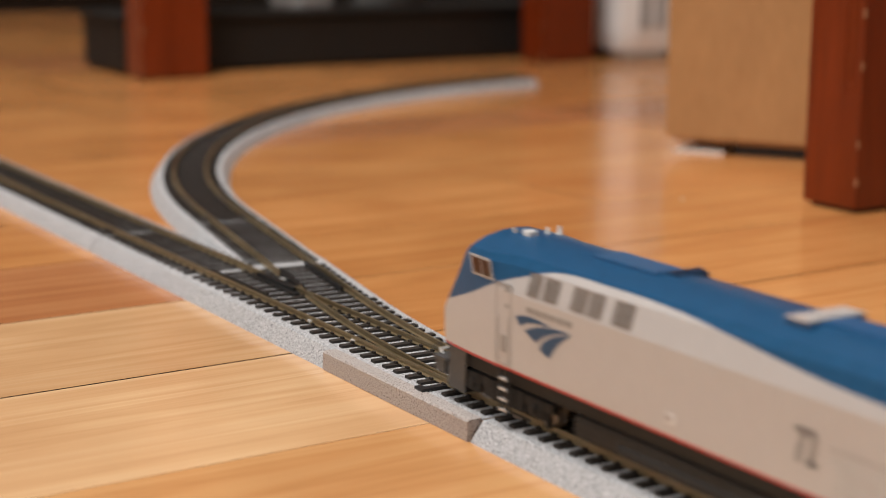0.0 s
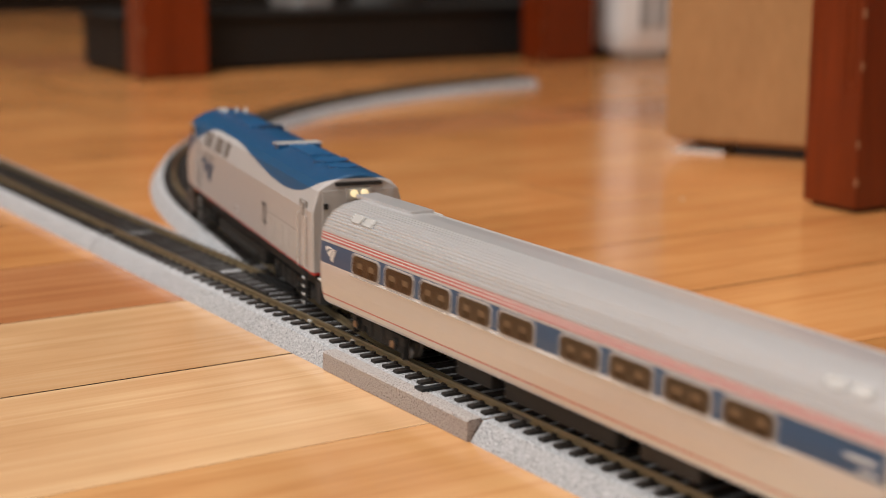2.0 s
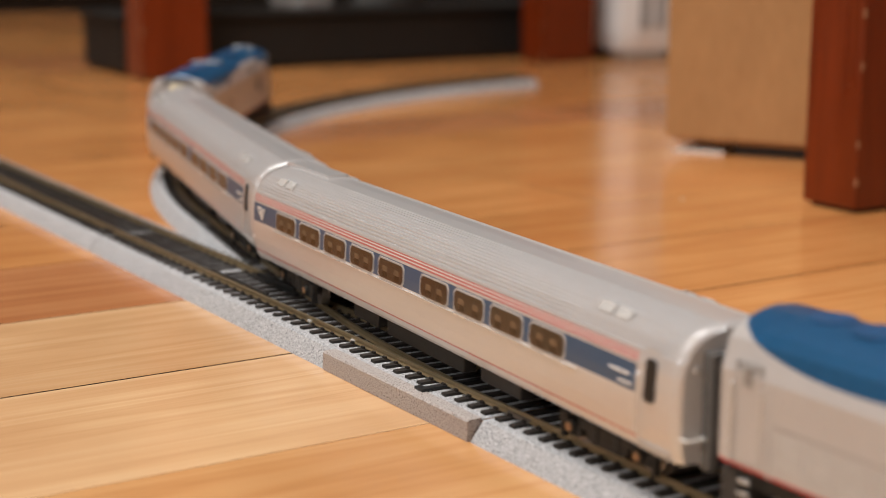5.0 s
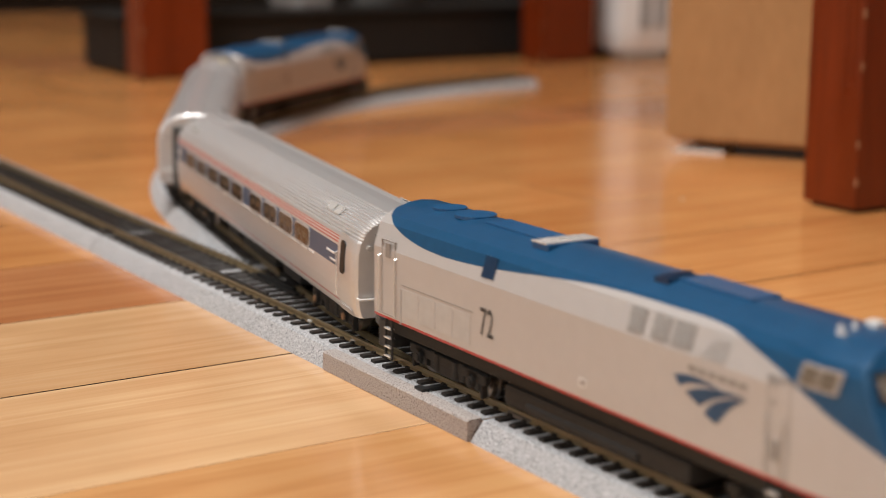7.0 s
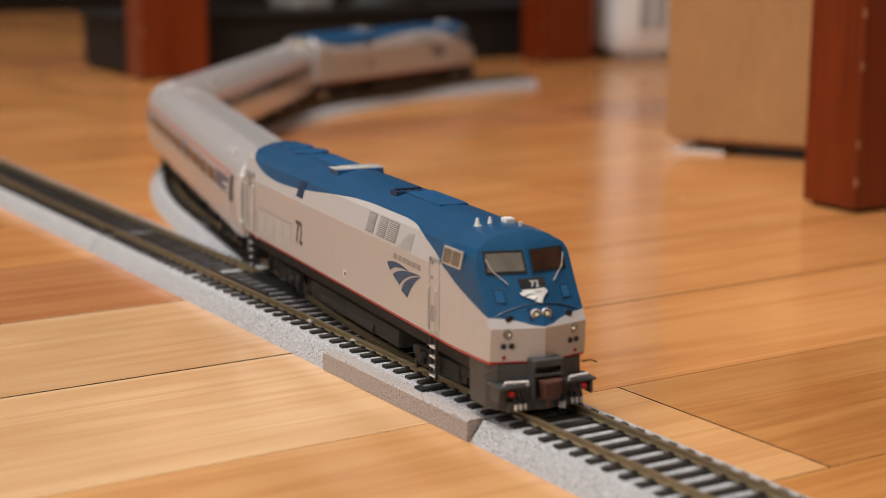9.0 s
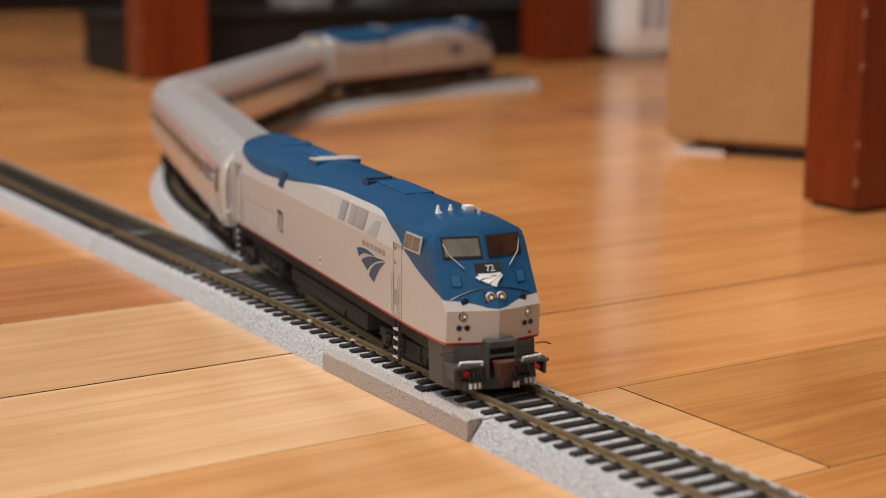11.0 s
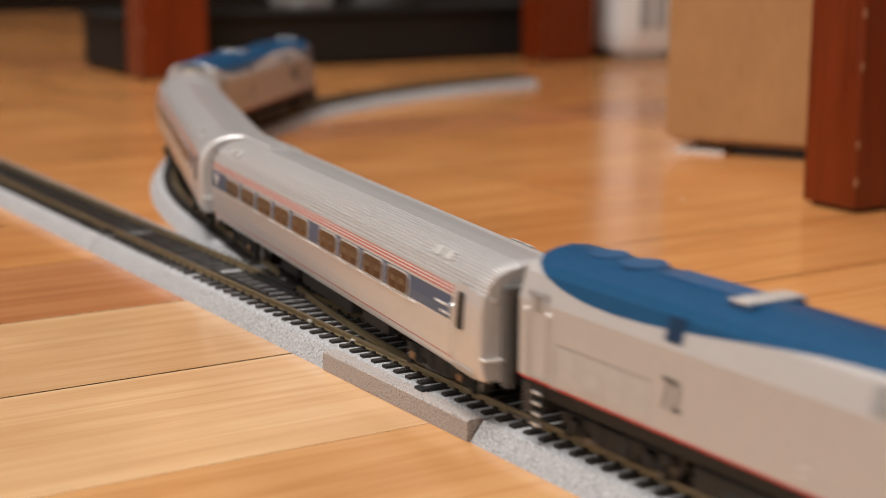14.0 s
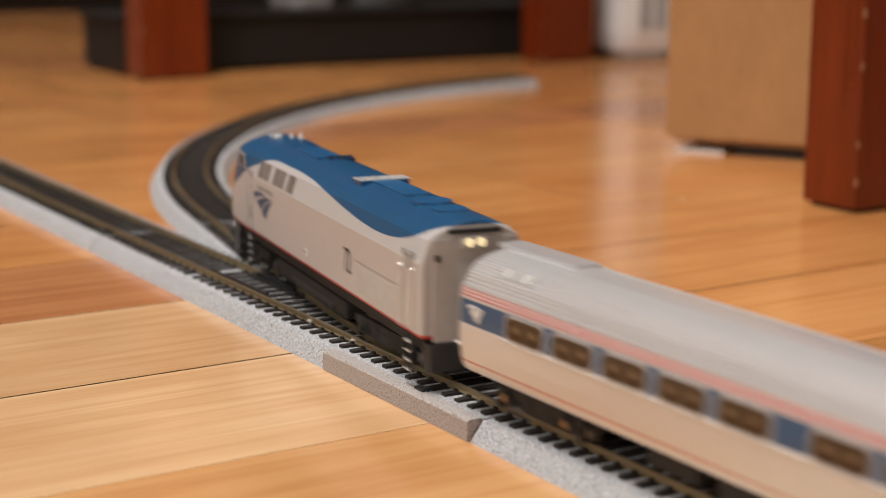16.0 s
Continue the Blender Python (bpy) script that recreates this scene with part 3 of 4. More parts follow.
# ---- trains ----
def truck(parent, x, wheelbase, length, light=False):
    """A two-axle truck: side frames, bolster and wheelsets; it turns on its car."""
    t = part("truck", boxed(-6, 6, -11, 11, 4.5, 9.5, 0.8), M_TRUCK, parent)
    for s in (-1, 1):
        bm = bmesh.new()
        a, b = s * 12.2, s * 14.4
        lo, hi = min(a, b), max(a, b)
        add_box(bm, -length / 2, length / 2, lo, hi, 5.6, 8.4, 0.5)
        add_box(bm, -7, 7, lo, hi + 0.2, 2.6, 6.2, 0.6)
        for e in (-1, 1):
            xw = e * wheelbase / 2
            add_box(bm, xw - 3.6, xw + 3.6, lo, hi + 0.5, 3.0, 8.6, 0.7)
            add_rod(bm, (xw, s * 14.2, 5.4), (xw, s * 15.6, 5.4), 2.0, 10)
            add_box(bm, xw - e * 7.2 - 1.5, xw - e * 7.2 + 1.5, lo + 0.2, hi + 0.4, 3.2, 8.8, 0.3)
            add_rod(bm, (xw - e * 10.2, s * 13.8, 3.6), (xw - e * 10.2, s * 13.8, 8.6), 1.5, 8)
            add_box(bm, xw + e * 5.0 - 0.6, xw + e * 5.0 + 0.6, lo, hi, 1.2, 6, 0.2)
        part("side_frame", bm, M_TRUCK, t)
        for e in (-1, 1):
            part("bearing_cap", rod((e * wheelbase / 2, s * 15.5, 5.4), (e * wheelbase / 2, s * 16.1, 5.4), 1.25, 10), M_BRASS if light else M_TRUCK, t)
    for e in (-1, 1):
        bm = bmesh.new()
        xw = e * wheelbase / 2
        add_rod(bm, (xw, -10, 5.4), (xw, 10, 5.4), 1.0, 8)
        for s in (-1, 1):
            add_rod(bm, (xw, s * 7.4, 5.4), (xw, s * 8.1, 5.4), 6.1, 22)
            add_rod(bm, (xw, s * 8.1, 5.4), (xw, s * 10.4, 5.4), 5.4, 22)
        part("wheelset", bm, M_WHEEL, t)
    t.matrix_basis = pose(x / 1000, 0, 0)
    return t


def coupler(parent, x, sign, material):
    bm = bmesh.new()
    add_box(bm, min(x, x + sign * 7), max(x, x + sign * 7), -1.6, 1.6, 7.2, 9.6, 0.4)
    add_box(bm, x + sign * 5 - 1.6, x + sign * 5 + 1.6, -2.6, 2.8, 6.6, 10.2, 0.6)
    return part("coupler", bm, material, parent)


BODY = ((16.9, 14.4), (17.3, 15.2), (17.3, 25.0), (17.3, 37.0), (16.2, 40.6), (15.0, 44.5), (12.8, 46.8), (9.0, 48.6), (4.6, 49.9), (0.0, 50.4))


CAB = ((16.9, 14.4), (17.3, 15.2), (17.3, 25.0), (17.3, 38.4), (17.15, 41.0), (16.8, 43.8), (15.6, 46.0), (11.0, 48.4), (5.4, 49.9), (0.0, 50.4))


def nose_x(z, y=1.0):
    """Front of the cab by height, at the corner (y = 1) or on the middle line (y = 0)."""
    zs = (14.4, 15.2, 25.0, 38.4, 41.0, 43.8, 46.0, 48.4, 49.9, 50.4)
    corner = (105.2, 105.8, 106.2, 97.6, 96.4, 95.2, 94.0, 92.8, 91.8, 91.2)
    mid = (109.6, 110.0, 110.3, 100.4, 99.0, 97.7, 96.4, 94.4, 92.4, 91.2)
    c = float(np.interp(z, zs, corner))
    return c + (float(np.interp(z, zs, mid)) - c) * (1 - y)


def engine(label, tail_material, head_material):
    e = thing("diesel_engine", label, "model train", None, "model train")
    # shell
    ring = [(y, z) for y, z in BODY]
    full = ring + [(-y, z) for y, z in ring[-2::-1]]
    rows = []
    for x, shrink in ((-115.6, 0.95), (-115.0, 0.985), (-113.4, 1.0)):
        rows.append([Vector((x, y * shrink, z if z < 45 else z - (1 - shrink) * 18)) for y, z in full])
    for x in (-95, -70, -45, -20, 5, 30, 55, 70):
        rows.append([Vector((x, y, z)) for y, z in full])
    cab = [(y, z) for y, z in CAB] + [(-y, z) for y, z in CAB[-2::-1]]
    for k, w in ((0.25, 1.0), (0.5, 0.985), (0.72, 0.955), (0.9, 0.925), (0.975, 0.905), (1.0, 0.885)):
        q = min(1.0, k / 0.5)
        rows.append([Vector((70 + (nose_x(zb) - 70) * k, (ya * (1 - q) + yb * q) * w, za * (1 - q) + zb * q)) for (ya, za), (yb, zb) in zip(full, cab)])
    bm = sheet(rows)
    bm.verts.ensure_lookup_table()
    n = len(full)
    last = [bm.verts[(len(rows) - 1) * n + i] for i in range(n)]
    mid = [bm.verts.new((nose_x(z, 0), 0, z)) for y, z in CAB[:-1]] + [last[len(ring) - 1]]
    for i in range(len(ring) - 1):
        q, r = last[i], last[i + 1]
        q2, r2 = last[n - 1 - i], last[n - 2 - i]
        if i == len(ring) - 2:
            bm.faces.new((q, r, mid[i])), bm.faces.new((q2, mid[i], r2))
        else:
            bm.faces.new((q, r, mid[i + 1], mid[i])), bm.faces.new((q2, mid[i], mid[i + 1], r2))
    bm.verts.ensure_lookup_table()
    bm.faces.new([bm.verts[i] for i in range(n)])
    shell = part("body", bm, M_PAINT, e, "silver-grey shell with sweeping blue roof", True)
    shell.data.set_sharp_from_angle(angle=radians(14))
    part("underframe", boxed(-112, 103, -14.6, 14.6, 9.6, 14.5, 0.4), M_TRUCK, e)
    # fuel tank and skirt
    bm = bmesh.new()
    add_box(bm, -42, 40, -15.6, 15.6, 3.2, 9.4, 1.6)
    part("fuel_tank", bm, M_TRUCK, e, "dark grey fuel tank")
    part("air_tank", rod((-30, -14.6, 5.0), (20, -14.6, 5.0), 1.9, 12), M_TRUCK, e)
    part("air_tank", rod((-30, 14.6, 5.0), (20, 14.6, 5.0), 1.9, 12), M_TRUCK, e)
    # pilot
    rows = []
    for x, w in ((94, 15.7), (103.5, 15.4), (107.5, 13.4), (111.6, 0.01)):
        rows.append([Vector((x, -w, 1.4)), Vector((x - 1.0, -w, 14.6)), Vector((x - 1.0, w, 14.6)), Vector((x, w, 1.4))])
    bm = sheet(rows, None, True)
    part("pilot", bm, M_PILOT, e, "dark grey pilot plate")
    part("plow_lip", boxed(104, 110.6, -11.5, 11.5, 1.3, 4.4, 0.6), M_PILOT, e)
    for s in (-1, 1):
        part("step_beam", boxed(104.5, 112.6, *sorted((s * 5.6, s * 15.6)), 8.6, 9.4, 0.2), M_PILOT, e)
        part("step_bracket", boxed(106, 111.6, *sorted((s * 14.2, s * 15.2)), 4.6, 8.5, 0.2), M_PILOT, e)
        part("pocket_cheek", boxed(107.5, 112.6, *sorted((s * 4.0, s * 4.9)), 4.8, 15.6, 0.3), M_PILOT, e)
    part("coupler_pocket", boxed(106, 113.0, -4.9, 4.9, 14.2, 16.4, 0.5), M_PILOT, e)
    part("pocket_lip", boxed(108, 113.6, -4.4, 4.4, 11.6, 12.4, 0.2), M_PILOT, e)
    part("pocket_shade", boxed(106, 110.8, -3.9, 3.9, 4.6, 14.0), M_BLACK, e)
    coupler(e, 109.5, 1, M_RUST)
    coupler(e, -115.0, -1, M_BLACK)
    bm = rod((113.4, 0, 5.4), (113.4, 0, 10.4), 2.5, 14, 3.3)
    add_rod(bm, (113.4, 0, 10.3), (113.4, 0, 10.9), 3.6, 14, 3.5)
    add_rod(bm, (113.0, 0, 2.6), (113.0, 0, 5.6), 0.9, 8)
    part("drawbar_bell", bm, M_RUST, e, "rust-brown coupler head", True)
    for s in (-1, 1):
        part("front_handrail", pipe([(112.4, s * 6.6, 9.4), (112.9, s * 6.7, 10.6), (111.6, s * 13.2, 10.6), (110.6, s * 13.3, 9.4)], 0.36), M_WHITE, e, "white handrail")
        for k in range(3):
            yy = s * (7.6 + k * 1.5)
            part("air_hose", pipe([(111.4, yy, 8.6), (112.6, yy, 6.2), (112.2, yy + 0.5, 4.0)], 0.34), M_BLACK, e)
            part("hose_end", rod((112.2, yy + 0.5, 4.1), (112.1, yy + 0.6, 2.4), 0.5, 6), M_SILVER, e)
        part("red_valve", rod((111.6, s * 11.6, 7.4), (113.2, s * 11.6, 7.2), 0.8, 8), M_RED, e, "small red valve")
        part("uncoupling_lever", pipe([(109.0, s * 12.8, 13.6), (108.4, s * 16.2, 13.4), (107.6, s * 18.4, 12.4)], 0.22), M_BLACK, e)
    part("air_hose", pipe([(111.8, 4.4, 10), (113.2, 4.8, 6), (112.6, 4.4, 3.0)], 0.34), M_BLACK, e)
    for yy in (4.0, 5.2):
        part("hose_end", rod((112.6, yy, 3.4), (112.5, yy, 1.6), 0.5, 6), M_SILVER, e)
    # windscreen
    def front(y, z, lift=0.0):
        k = min(1.0, abs(y) / 14.6)
        return Vector((nose_x(z, k) + lift, y, z))
    def on_front(outline, lift):
        bm = bmesh.new()
        low = [bm.verts.new(front(y, z, -0.2)) for y, z in outline]
        top = [bm.verts.new(front(y, z, lift)) for y, z in outline]
        bm.faces.new(top)
        for i in range(len(outline)):
            j = (i + 1) % len(outline)
            bm.faces.new((low[i], low[j], top[j], top[i]))
        return bm
    def quad(a, b, c, d):
        return [(a, c), (b, c), (b, d), (a, d)]
    for s in (-1, 1):
        a, b = sorted((s * 1.25, s * 12.7))
        w = part("windscreen", on_front([(a - 0.3, 39.0), (b + 0.3, 39.0), (b + 0.15, 45.2), (a - 0.15, 45.2)], 0.34), M_BLACK, e, "windscreen with black rubber frame")
        part("pane", on_front([(a + 0.35, 39.7), (b - 0.35, 39.7), (b - 0.45, 44.6), (a + 0.45, 44.6)], 0.46), M_CLEAR if s < 0 else M_BROWN, w)
        part("wiper", pipe([front(s * 7.4, 36.4, 0.6), front(s * 11.4, 40.2, 0.9), front(s * 12.6, 43.4, 0.6)], 0.13), M_SILVER, e)
        ya, yb = sorted((s * 9.0, s * 12.2))
        part("nose_hatch", on_front(quad(ya, yb, 31.4, 35.0), 0.16), M_DARKBLUE, e)
        part("nose_hatch", on_front(quad(ya + 0.35, yb - 0.35, 31.75, 34.65), 0.24), M_BLUE, e)
        bm = rod(front(s * 9.4, 27.4, -0.5), front(s * 9.4, 27.4, 0.35), 1.25, 14)
        part("nose_lamp_hole", bm, M_DARKBLUE, e)
        part("nose_lamp_hole", rod(front(s * 9.4, 27.4, -0.5), front(s * 9.4, 27.4, 0.45), 0.85, 12), M_BLACK, e)
        part("marker_rim", rod(front(s * 10.3, 23.4, -0.5), front(s * 10.3, 23.4, 0.3), 1.55, 16), M_BLACK, e)
        part("marker_rim", rod(front(s * 10.3, 23.4, -0.5), front(s * 10.3, 23.4, 0.45), 1.25, 16), M_SILVER, e)
        part("marker_rim", rod(front(s * 10.3, 23.4, -0.5), front(s * 10.3, 23.4, 0.55), 0.95, 16), M_BLACK, e)
        part("marker_light", rod(front(s * 10.3, 23.4, -0.5), front(s * 10.3, 23.4, 0.65), 0.5, 12), head_material, e, "round clear marker lamp")
        part("light_bezel", on_front(quad(*sorted((s * 8.0, s * 13.0)), 18.5, 21.4), 0.2), M_GREYPART, e)
        for k in range(2):
            part("socket", rod(front(s * (9.4 + 2.3 * k), 19.9, 0), front(s * (9.4 + 2.3 * k), 19.9, 0.5), 0.85, 12), M_DARKBLUE if k else M_BLACK, e)
        part("lens_bezel", on_front(quad(*sorted((s * 10.6, s * 12.4)), 15.7, 17.5), 0.25), M_GREYPART, e)
        part("small_lens", rod(front(s * 11.5, 16.6, 0), front(s * 11.5, 16.6, 0.5), 0.5, 10), M_RED, e)
        part("headlight_ring", rod(front(s * 1.7, 28.6, -0.4), front(s * 1.7, 28.6, 0.6), 1.45, 18), M_SILVER, e)
        part("headlight_ring", rod(front(s * 1.7, 28.6, -0.4), front(s * 1.7, 28.6, 0.7), 1.1, 16), M_BLACK, e)
        part("headlight", rod(front(s * 1.7, 28.6, -0.4), front(s * 1.7, 28.6, 0.8), 0.6, 14), head_material, e, "round headlight")
    part("headlight_housing", on_front(quad(-3.7, 3.7, 26.9, 30.2), 0.3), M_DARKBLUE, e)
    arc = [front(y, 28.0 + 3.0 * (1 - (y / 13.4) ** 2), 0.05) for y in (-13.4, -11, -8, -5, -2, 0, 2, 5, 8, 11, 13.4)]
    part("nose_brow", pipe(arc, 0.2), M_DARKBLUE, e)
    part("nose_ledge", on_front([(-14.2, 17.5), (14.2, 17.5), (14.2, 17.9), (-14.2, 17.9)], 0.25), M_GREYPART, e)
    part("number_board", on_front(quad(-4.0, 4.0, 35.1, 37.6), 0.8), M_BLACK, e, "black number board")
    turn = Matrix.Translation(front(0, 36.35, 1.1)) @ pose(0, 0, 0, 90, 0, 90) @ pose(0, 0, 0, -36, 0, 0)
    part("number", lettering("72", 2.9, turn), M_WHITE, e, "white figures 72")
    part("emblem_bar", on_front(quad(-3.6, 3.6, 34.2, 34.8), 0.8), M_WHITE, e)
    for outline in fan_bands():
        pts = [(-4.6 + 9.2 * p.x, 31.2 + p.y * 2.9) for p in outline]
        part("emblem", on_front(pts, 0.6), M_WHITE, e, "white fan-shaped emblem")
    # sides
    up, out = Vector((0, 0, 1)), Vector((0, 1, 0))
    for s in (-1, 1):
        ax = Vector((1, 0, 0))
        az = Vector((0, s, 0))
        def plate(xa, xb, za, zb, y=17.3, lift=0.25):
            return slab([(xa, za), (xb, za), (xb, zb), (xa, zb)], lift, Vector((0, s * y, 0)), ax, up, az)
        lean = Vector((0, -s * 0.293, 0.956))
        slope = Vector((0, s * 0.956, 0.293))
        def shelf_plate(xa, xb, h0, h1, lift=0.3):
            return slab([(xa, h0), (xb, h0), (xb, h1), (xa, h1)], lift, Vector((0, s * 17.3, 37.0)), ax, lean, slope)
        for xa, xb in (((15.5, 22), (25, 31.6), (32.8, 40.6)) if s < 0 else ((15, 23), (27.5, 33.5), (34.5, 41), (47, 54), (55.5, 61))):
            g = part("grille", shelf_plate(xa, xb, 1.0, 7.4, 0.15), M_GRILLE if s < 0 else M_VENT, e, "louvred air grille")
            bm = bmesh.new()
            for k in range(9):
                h = 1.6 + k * 0.64
                o = Vector((0, s * 17.3, 37.0)) + lean * h + slope * 0.3
                a_, b_ = Vector((xa + 0.4, o.y, o.z)), Vector((xb - 0.4, o.y, o.z))
                add_rod(bm, a_, b_, 0.16, 4)
            part("louvre", bm, M_GREYPART if s < 0 else M_GRILLE, g)
        if s < 0:
            part("rear_vent", shelf_plate(-52.5, -46, 1.6, 8.0, 0.2), M_DARKBLUE, e, "dark louvred vent")
        for k in range(9 if s < 0 else 0):
            part("louvre_line", shelf_plate(43.5 + k * 0.6, 53, 0.9 + k * 0.62, 1.15 + k * 0.62, 0.3), M_GREYPART, e)
        # cab window, slanted slightly inwards with the nose
        run = Vector((1, -s * 0.055, 0)).normalized()
        def leaning(xa, xb, za, zb, lift):
            sk = (zb - za) * 0.36
            return slab([(xa, za), (xb, za), (xb + sk, zb), (xa + sk, zb)], lift, Vector((0, s * (17.2 + 0.055 * 77), 0)), run, up, az)
        w = part("cab_window", leaning(77.0, 88.6, 38.9, 44.6, 0.3), M_GREYPART, e, "cab side window in a grey frame")
        part("pane", leaning(77.8, 82.4, 39.5, 44.0, 0.42), M_CLEAR if s < 0 else M_BROWN, w)
        part("pane", leaning(83.0, 87.8, 39.5, 44.0, 0.42), M_CLEAR if s < 0 else M_BROWN, w)
        # doors, panels
        for xa, xb, za, zb in ((68.0, 75.4, 16.0, 39.2), (-109.5, -101.0, 16.0, 40.0)):
            bm = bmesh.new()
            for r_ in ((xa, xb, za, za + 0.22), (xa, xb, zb - 0.22, zb), (xa, xa + 0.22, za, zb), (xb - 0.22, xb, za, zb)):
                add_box(bm, r_[0], r_[1], *sorted((s * 16.9, s * 17.42)), r_[2], r_[3])
            part("door_frame", bm, M_GRILLE, e)
        part("rear_door_window", plate(-107, -104, 34.5, 39.0), M_GRILLE, e)
        for k in range(4):
            part("hatch_panel", plate(-96 + k * 9.9, -87 + k * 9.9, 17.2, 26.2, 17.3, 0.12), M_GREYPART, e)
        for xx in (-100.2, -110.2):
            part("grab_rail", pipe([(xx, s * 17.3, 16), (xx, s * 18.3, 16.5), (xx, s * 18.3, 34.5), (xx, s * 17.3, 35)], 0.22), M_SILVER, e)
        for xx in (68.6, 73.6):
            part("grab_rail", pipe([(xx, s * 17.3, 17), (xx, s * 18.1, 17.4), (xx, s * 18.1, 29.5), (xx, s * 17.3, 30)], 0.2), M_GREYPART, e)
        for zz in (32.5, 37.0):
            part("door_latch", plate(69.4, 70.4, zz, zz + 1.0), M_GRILLE, e)
        part("cab_step_recess", plate(69.6, 72.4, 19.6, 24.4), M_GRILLE, e)
        for xx in (71.0, -105.5):
            bm = bmesh.new()
            for d in (-1.9, 1.9):
                add_box(bm, xx + d - 0.2, xx + d + 0.2, *sorted((s * 16.6, s * 17.5)), 1.6, 14.5)
            lad = part("ladder", bm, M_DARKGREY, e)
            for k in range(4):
                part("rung", boxed(xx - 1.9, xx + 1.9, *sorted((s * 16.4, s * 17.8)), 2.4 + k * 3.0, 2.9 + k * 3.0), M_SILVER, lad)
        part("data_plate", plate(-3.4, -1.0, 18.4, 20.8), M_WHITE, e)
        part("data_plate", plate(-2.4, -1.4, 19.0, 20.4, 17.4), M_RUST, e)
        part("cab_emblem", plate(97.6, 99.8, 19.4, 22.0, 15.9), M_WHITE, e)
        # fan emblem and the bars in place of its lettering
        for outline in fan_bands():
            pts = [((p.x if s < 0 else 1 - p.x) * 27 + (35.0 if s < 0 else 38.5), 22.4 + p.y * 9.4) for p in outline]
            part("emblem", slab(pts, 0.16, Vector((0, s * 17.28, 0)), ax, up, az), M_NAVY, e, "navy fan-shaped emblem")
        for k in range(6):
            xb = (40.3 if s < 0 else 39.5) + k * 3.6
            part("lettering_bar", plate(xb, xb + 2.7, 33.2, 34.9, 17.28, 0.16), M_GRILLE, e)
        m = Matrix.Translation((-48.6, s * 17.46, 25.2)) @ (pose(0, 0, 0, 90, 0, 0) if s < 0 else pose(0, 0, 0, 90, 0, 180)) @ Matrix.Diagonal((0.78, 1.25, 1, 1))
        part("number", lettering("72", 9.6, m), M_DARKGREY, e, "dark figures 72")
        part("panel_line", plate(-97, -56, 27.2, 27.45, 17.28, 0.14), M_GRILLE, e)
        part("panel_line", plate(-98, -97.4, 14.6, 26, 17.28, 0.3), M_GREYPART, e)
    # roof fittings
    part("roof_plate", boxed(-39, -31, -8.8, 8.8, 48.0, 50.5, 0.3), M_BLUE, e)
    part("roof_panel", boxed(-38.8, -31.6, -9.2, 9.2, 50.5, 50.9, 0.1), M_SILVER, e, "bright silver roof panel")
    part("roof_panel_cap", boxed(-38, -35, -5.6, 5.6, 50.9, 51.2, 0.15), M_SILVER, e, "bright silver roof panel")
    ex = part("exhaust", boxed(14, 19.6, -7.6, 2.6, 48.6, 50.7, 0.5), M_DARKBLUE, e, "dark exhaust stack")
    for k in range(4):
        part("stack_ring", rod((16.8, -6.2 + 2.5 * k, 50.4), (16.8, -6.2 + 2.5 * k, 51.3), 1.15, 12), M_DARKBLUE, ex)
    part("roof_hatch", boxed(20, 47, -4.4, 5.4, 48.4, 50.6, 0.3), M_BLUE, e)
    part("roof_hatch", boxed(-70, -36, -4.5, 4.5, 48.6, 50.6, 0.3), M_BLUE, e)
    part("roof_fan", rod((-82, 0, 49.6), (-82, 0, 50.6), 6.5, 24), M_BLUE, e)
    part("roof_fan", rod((-97, 0, 49.2), (-97, 0, 50.5), 5.5, 24), M_BLUE, e)
    horn = part("horn", boxed(77.6, 80.6, -7.0, -1.6, 49.2, 49.8, 0.2), M_GREYPART, e, "silver air horns")
    for y in (-6.8, -2.6):
        part("bell", rod((79, y, 49.4), (79, y, 52.0), 1.0, 10, 0.35), M_WHITE, horn)
    part("roof_antenna", boxed(78, 81.6, 1.4, 4.6, 49.6, 51.6, 0.6), M_WHITE, e, "white roof antenna")
    part("roof_antenna", rod((86, 4, 49.2), (86, 4, 51.2), 0.7, 10), M_SILVER, e)
    # rear end
    def rear(ya, yb, za, zb, lift=0.4):
        return boxed(-116.2 - lift, -115.2, ya, yb, za, zb, 0.1)
    part("end_panel", rear(-13.2, 13.2, 13, 44.5, -0.1), M_GREYPART, e)
    part("end_slot", rear(-8.5, 8.5, 46.1, 47.4), M_BLACK, e, "black slot over the end")
    part("end_door", rear(-4.4, 4.4, 15, 37), M_GREYPART, e)
    for y, z, w, h in ((-12.6, 38, 1.5, 2.0), (-10.8, 34, 2.2, 1.0), (-12.6, 30, 1.2, 2.2), (11.4, 38, 1.5, 2.0), (-6.2, 34.5, 1.5, 1.2)):
        part("socket", rear(y, y + w, z, z + h, 0.5), M_BLACK, e)
    part("light_housing", rear(-4.6, 4.6, 41.2, 45.2, 0.5), M_GREYPART, e)
    for y in (-1.9, 1.9):
        part("tail_light", rod((-116.5, y, 43.4), (-117.3, y, 43.4), 1.35, 14), tail_material, e, "round end light")
    part("end_sill", boxed(-116.6, -110, -14.6, 14.6, 3.6, 12.4, 0.6), M_DARKGREY, e)
    trucks = [truck(e, 75, 31.5, 46), truck(e, -75, 31.5, 46)]
    return e, trucks


COACH_HALF = 141.0
TUBE = ((16.4, 9.6), (17.0, 10.6), (17.7, 13.0), (18.2, 17.0), (18.4, 22.0), (18.35, 27.0), (18.0, 31.6), (17.3, 35.0), (15.6, 38.6), (12.8, 41.2), (9.0, 42.9), (4.6, 43.8), (0.0, 44.0))


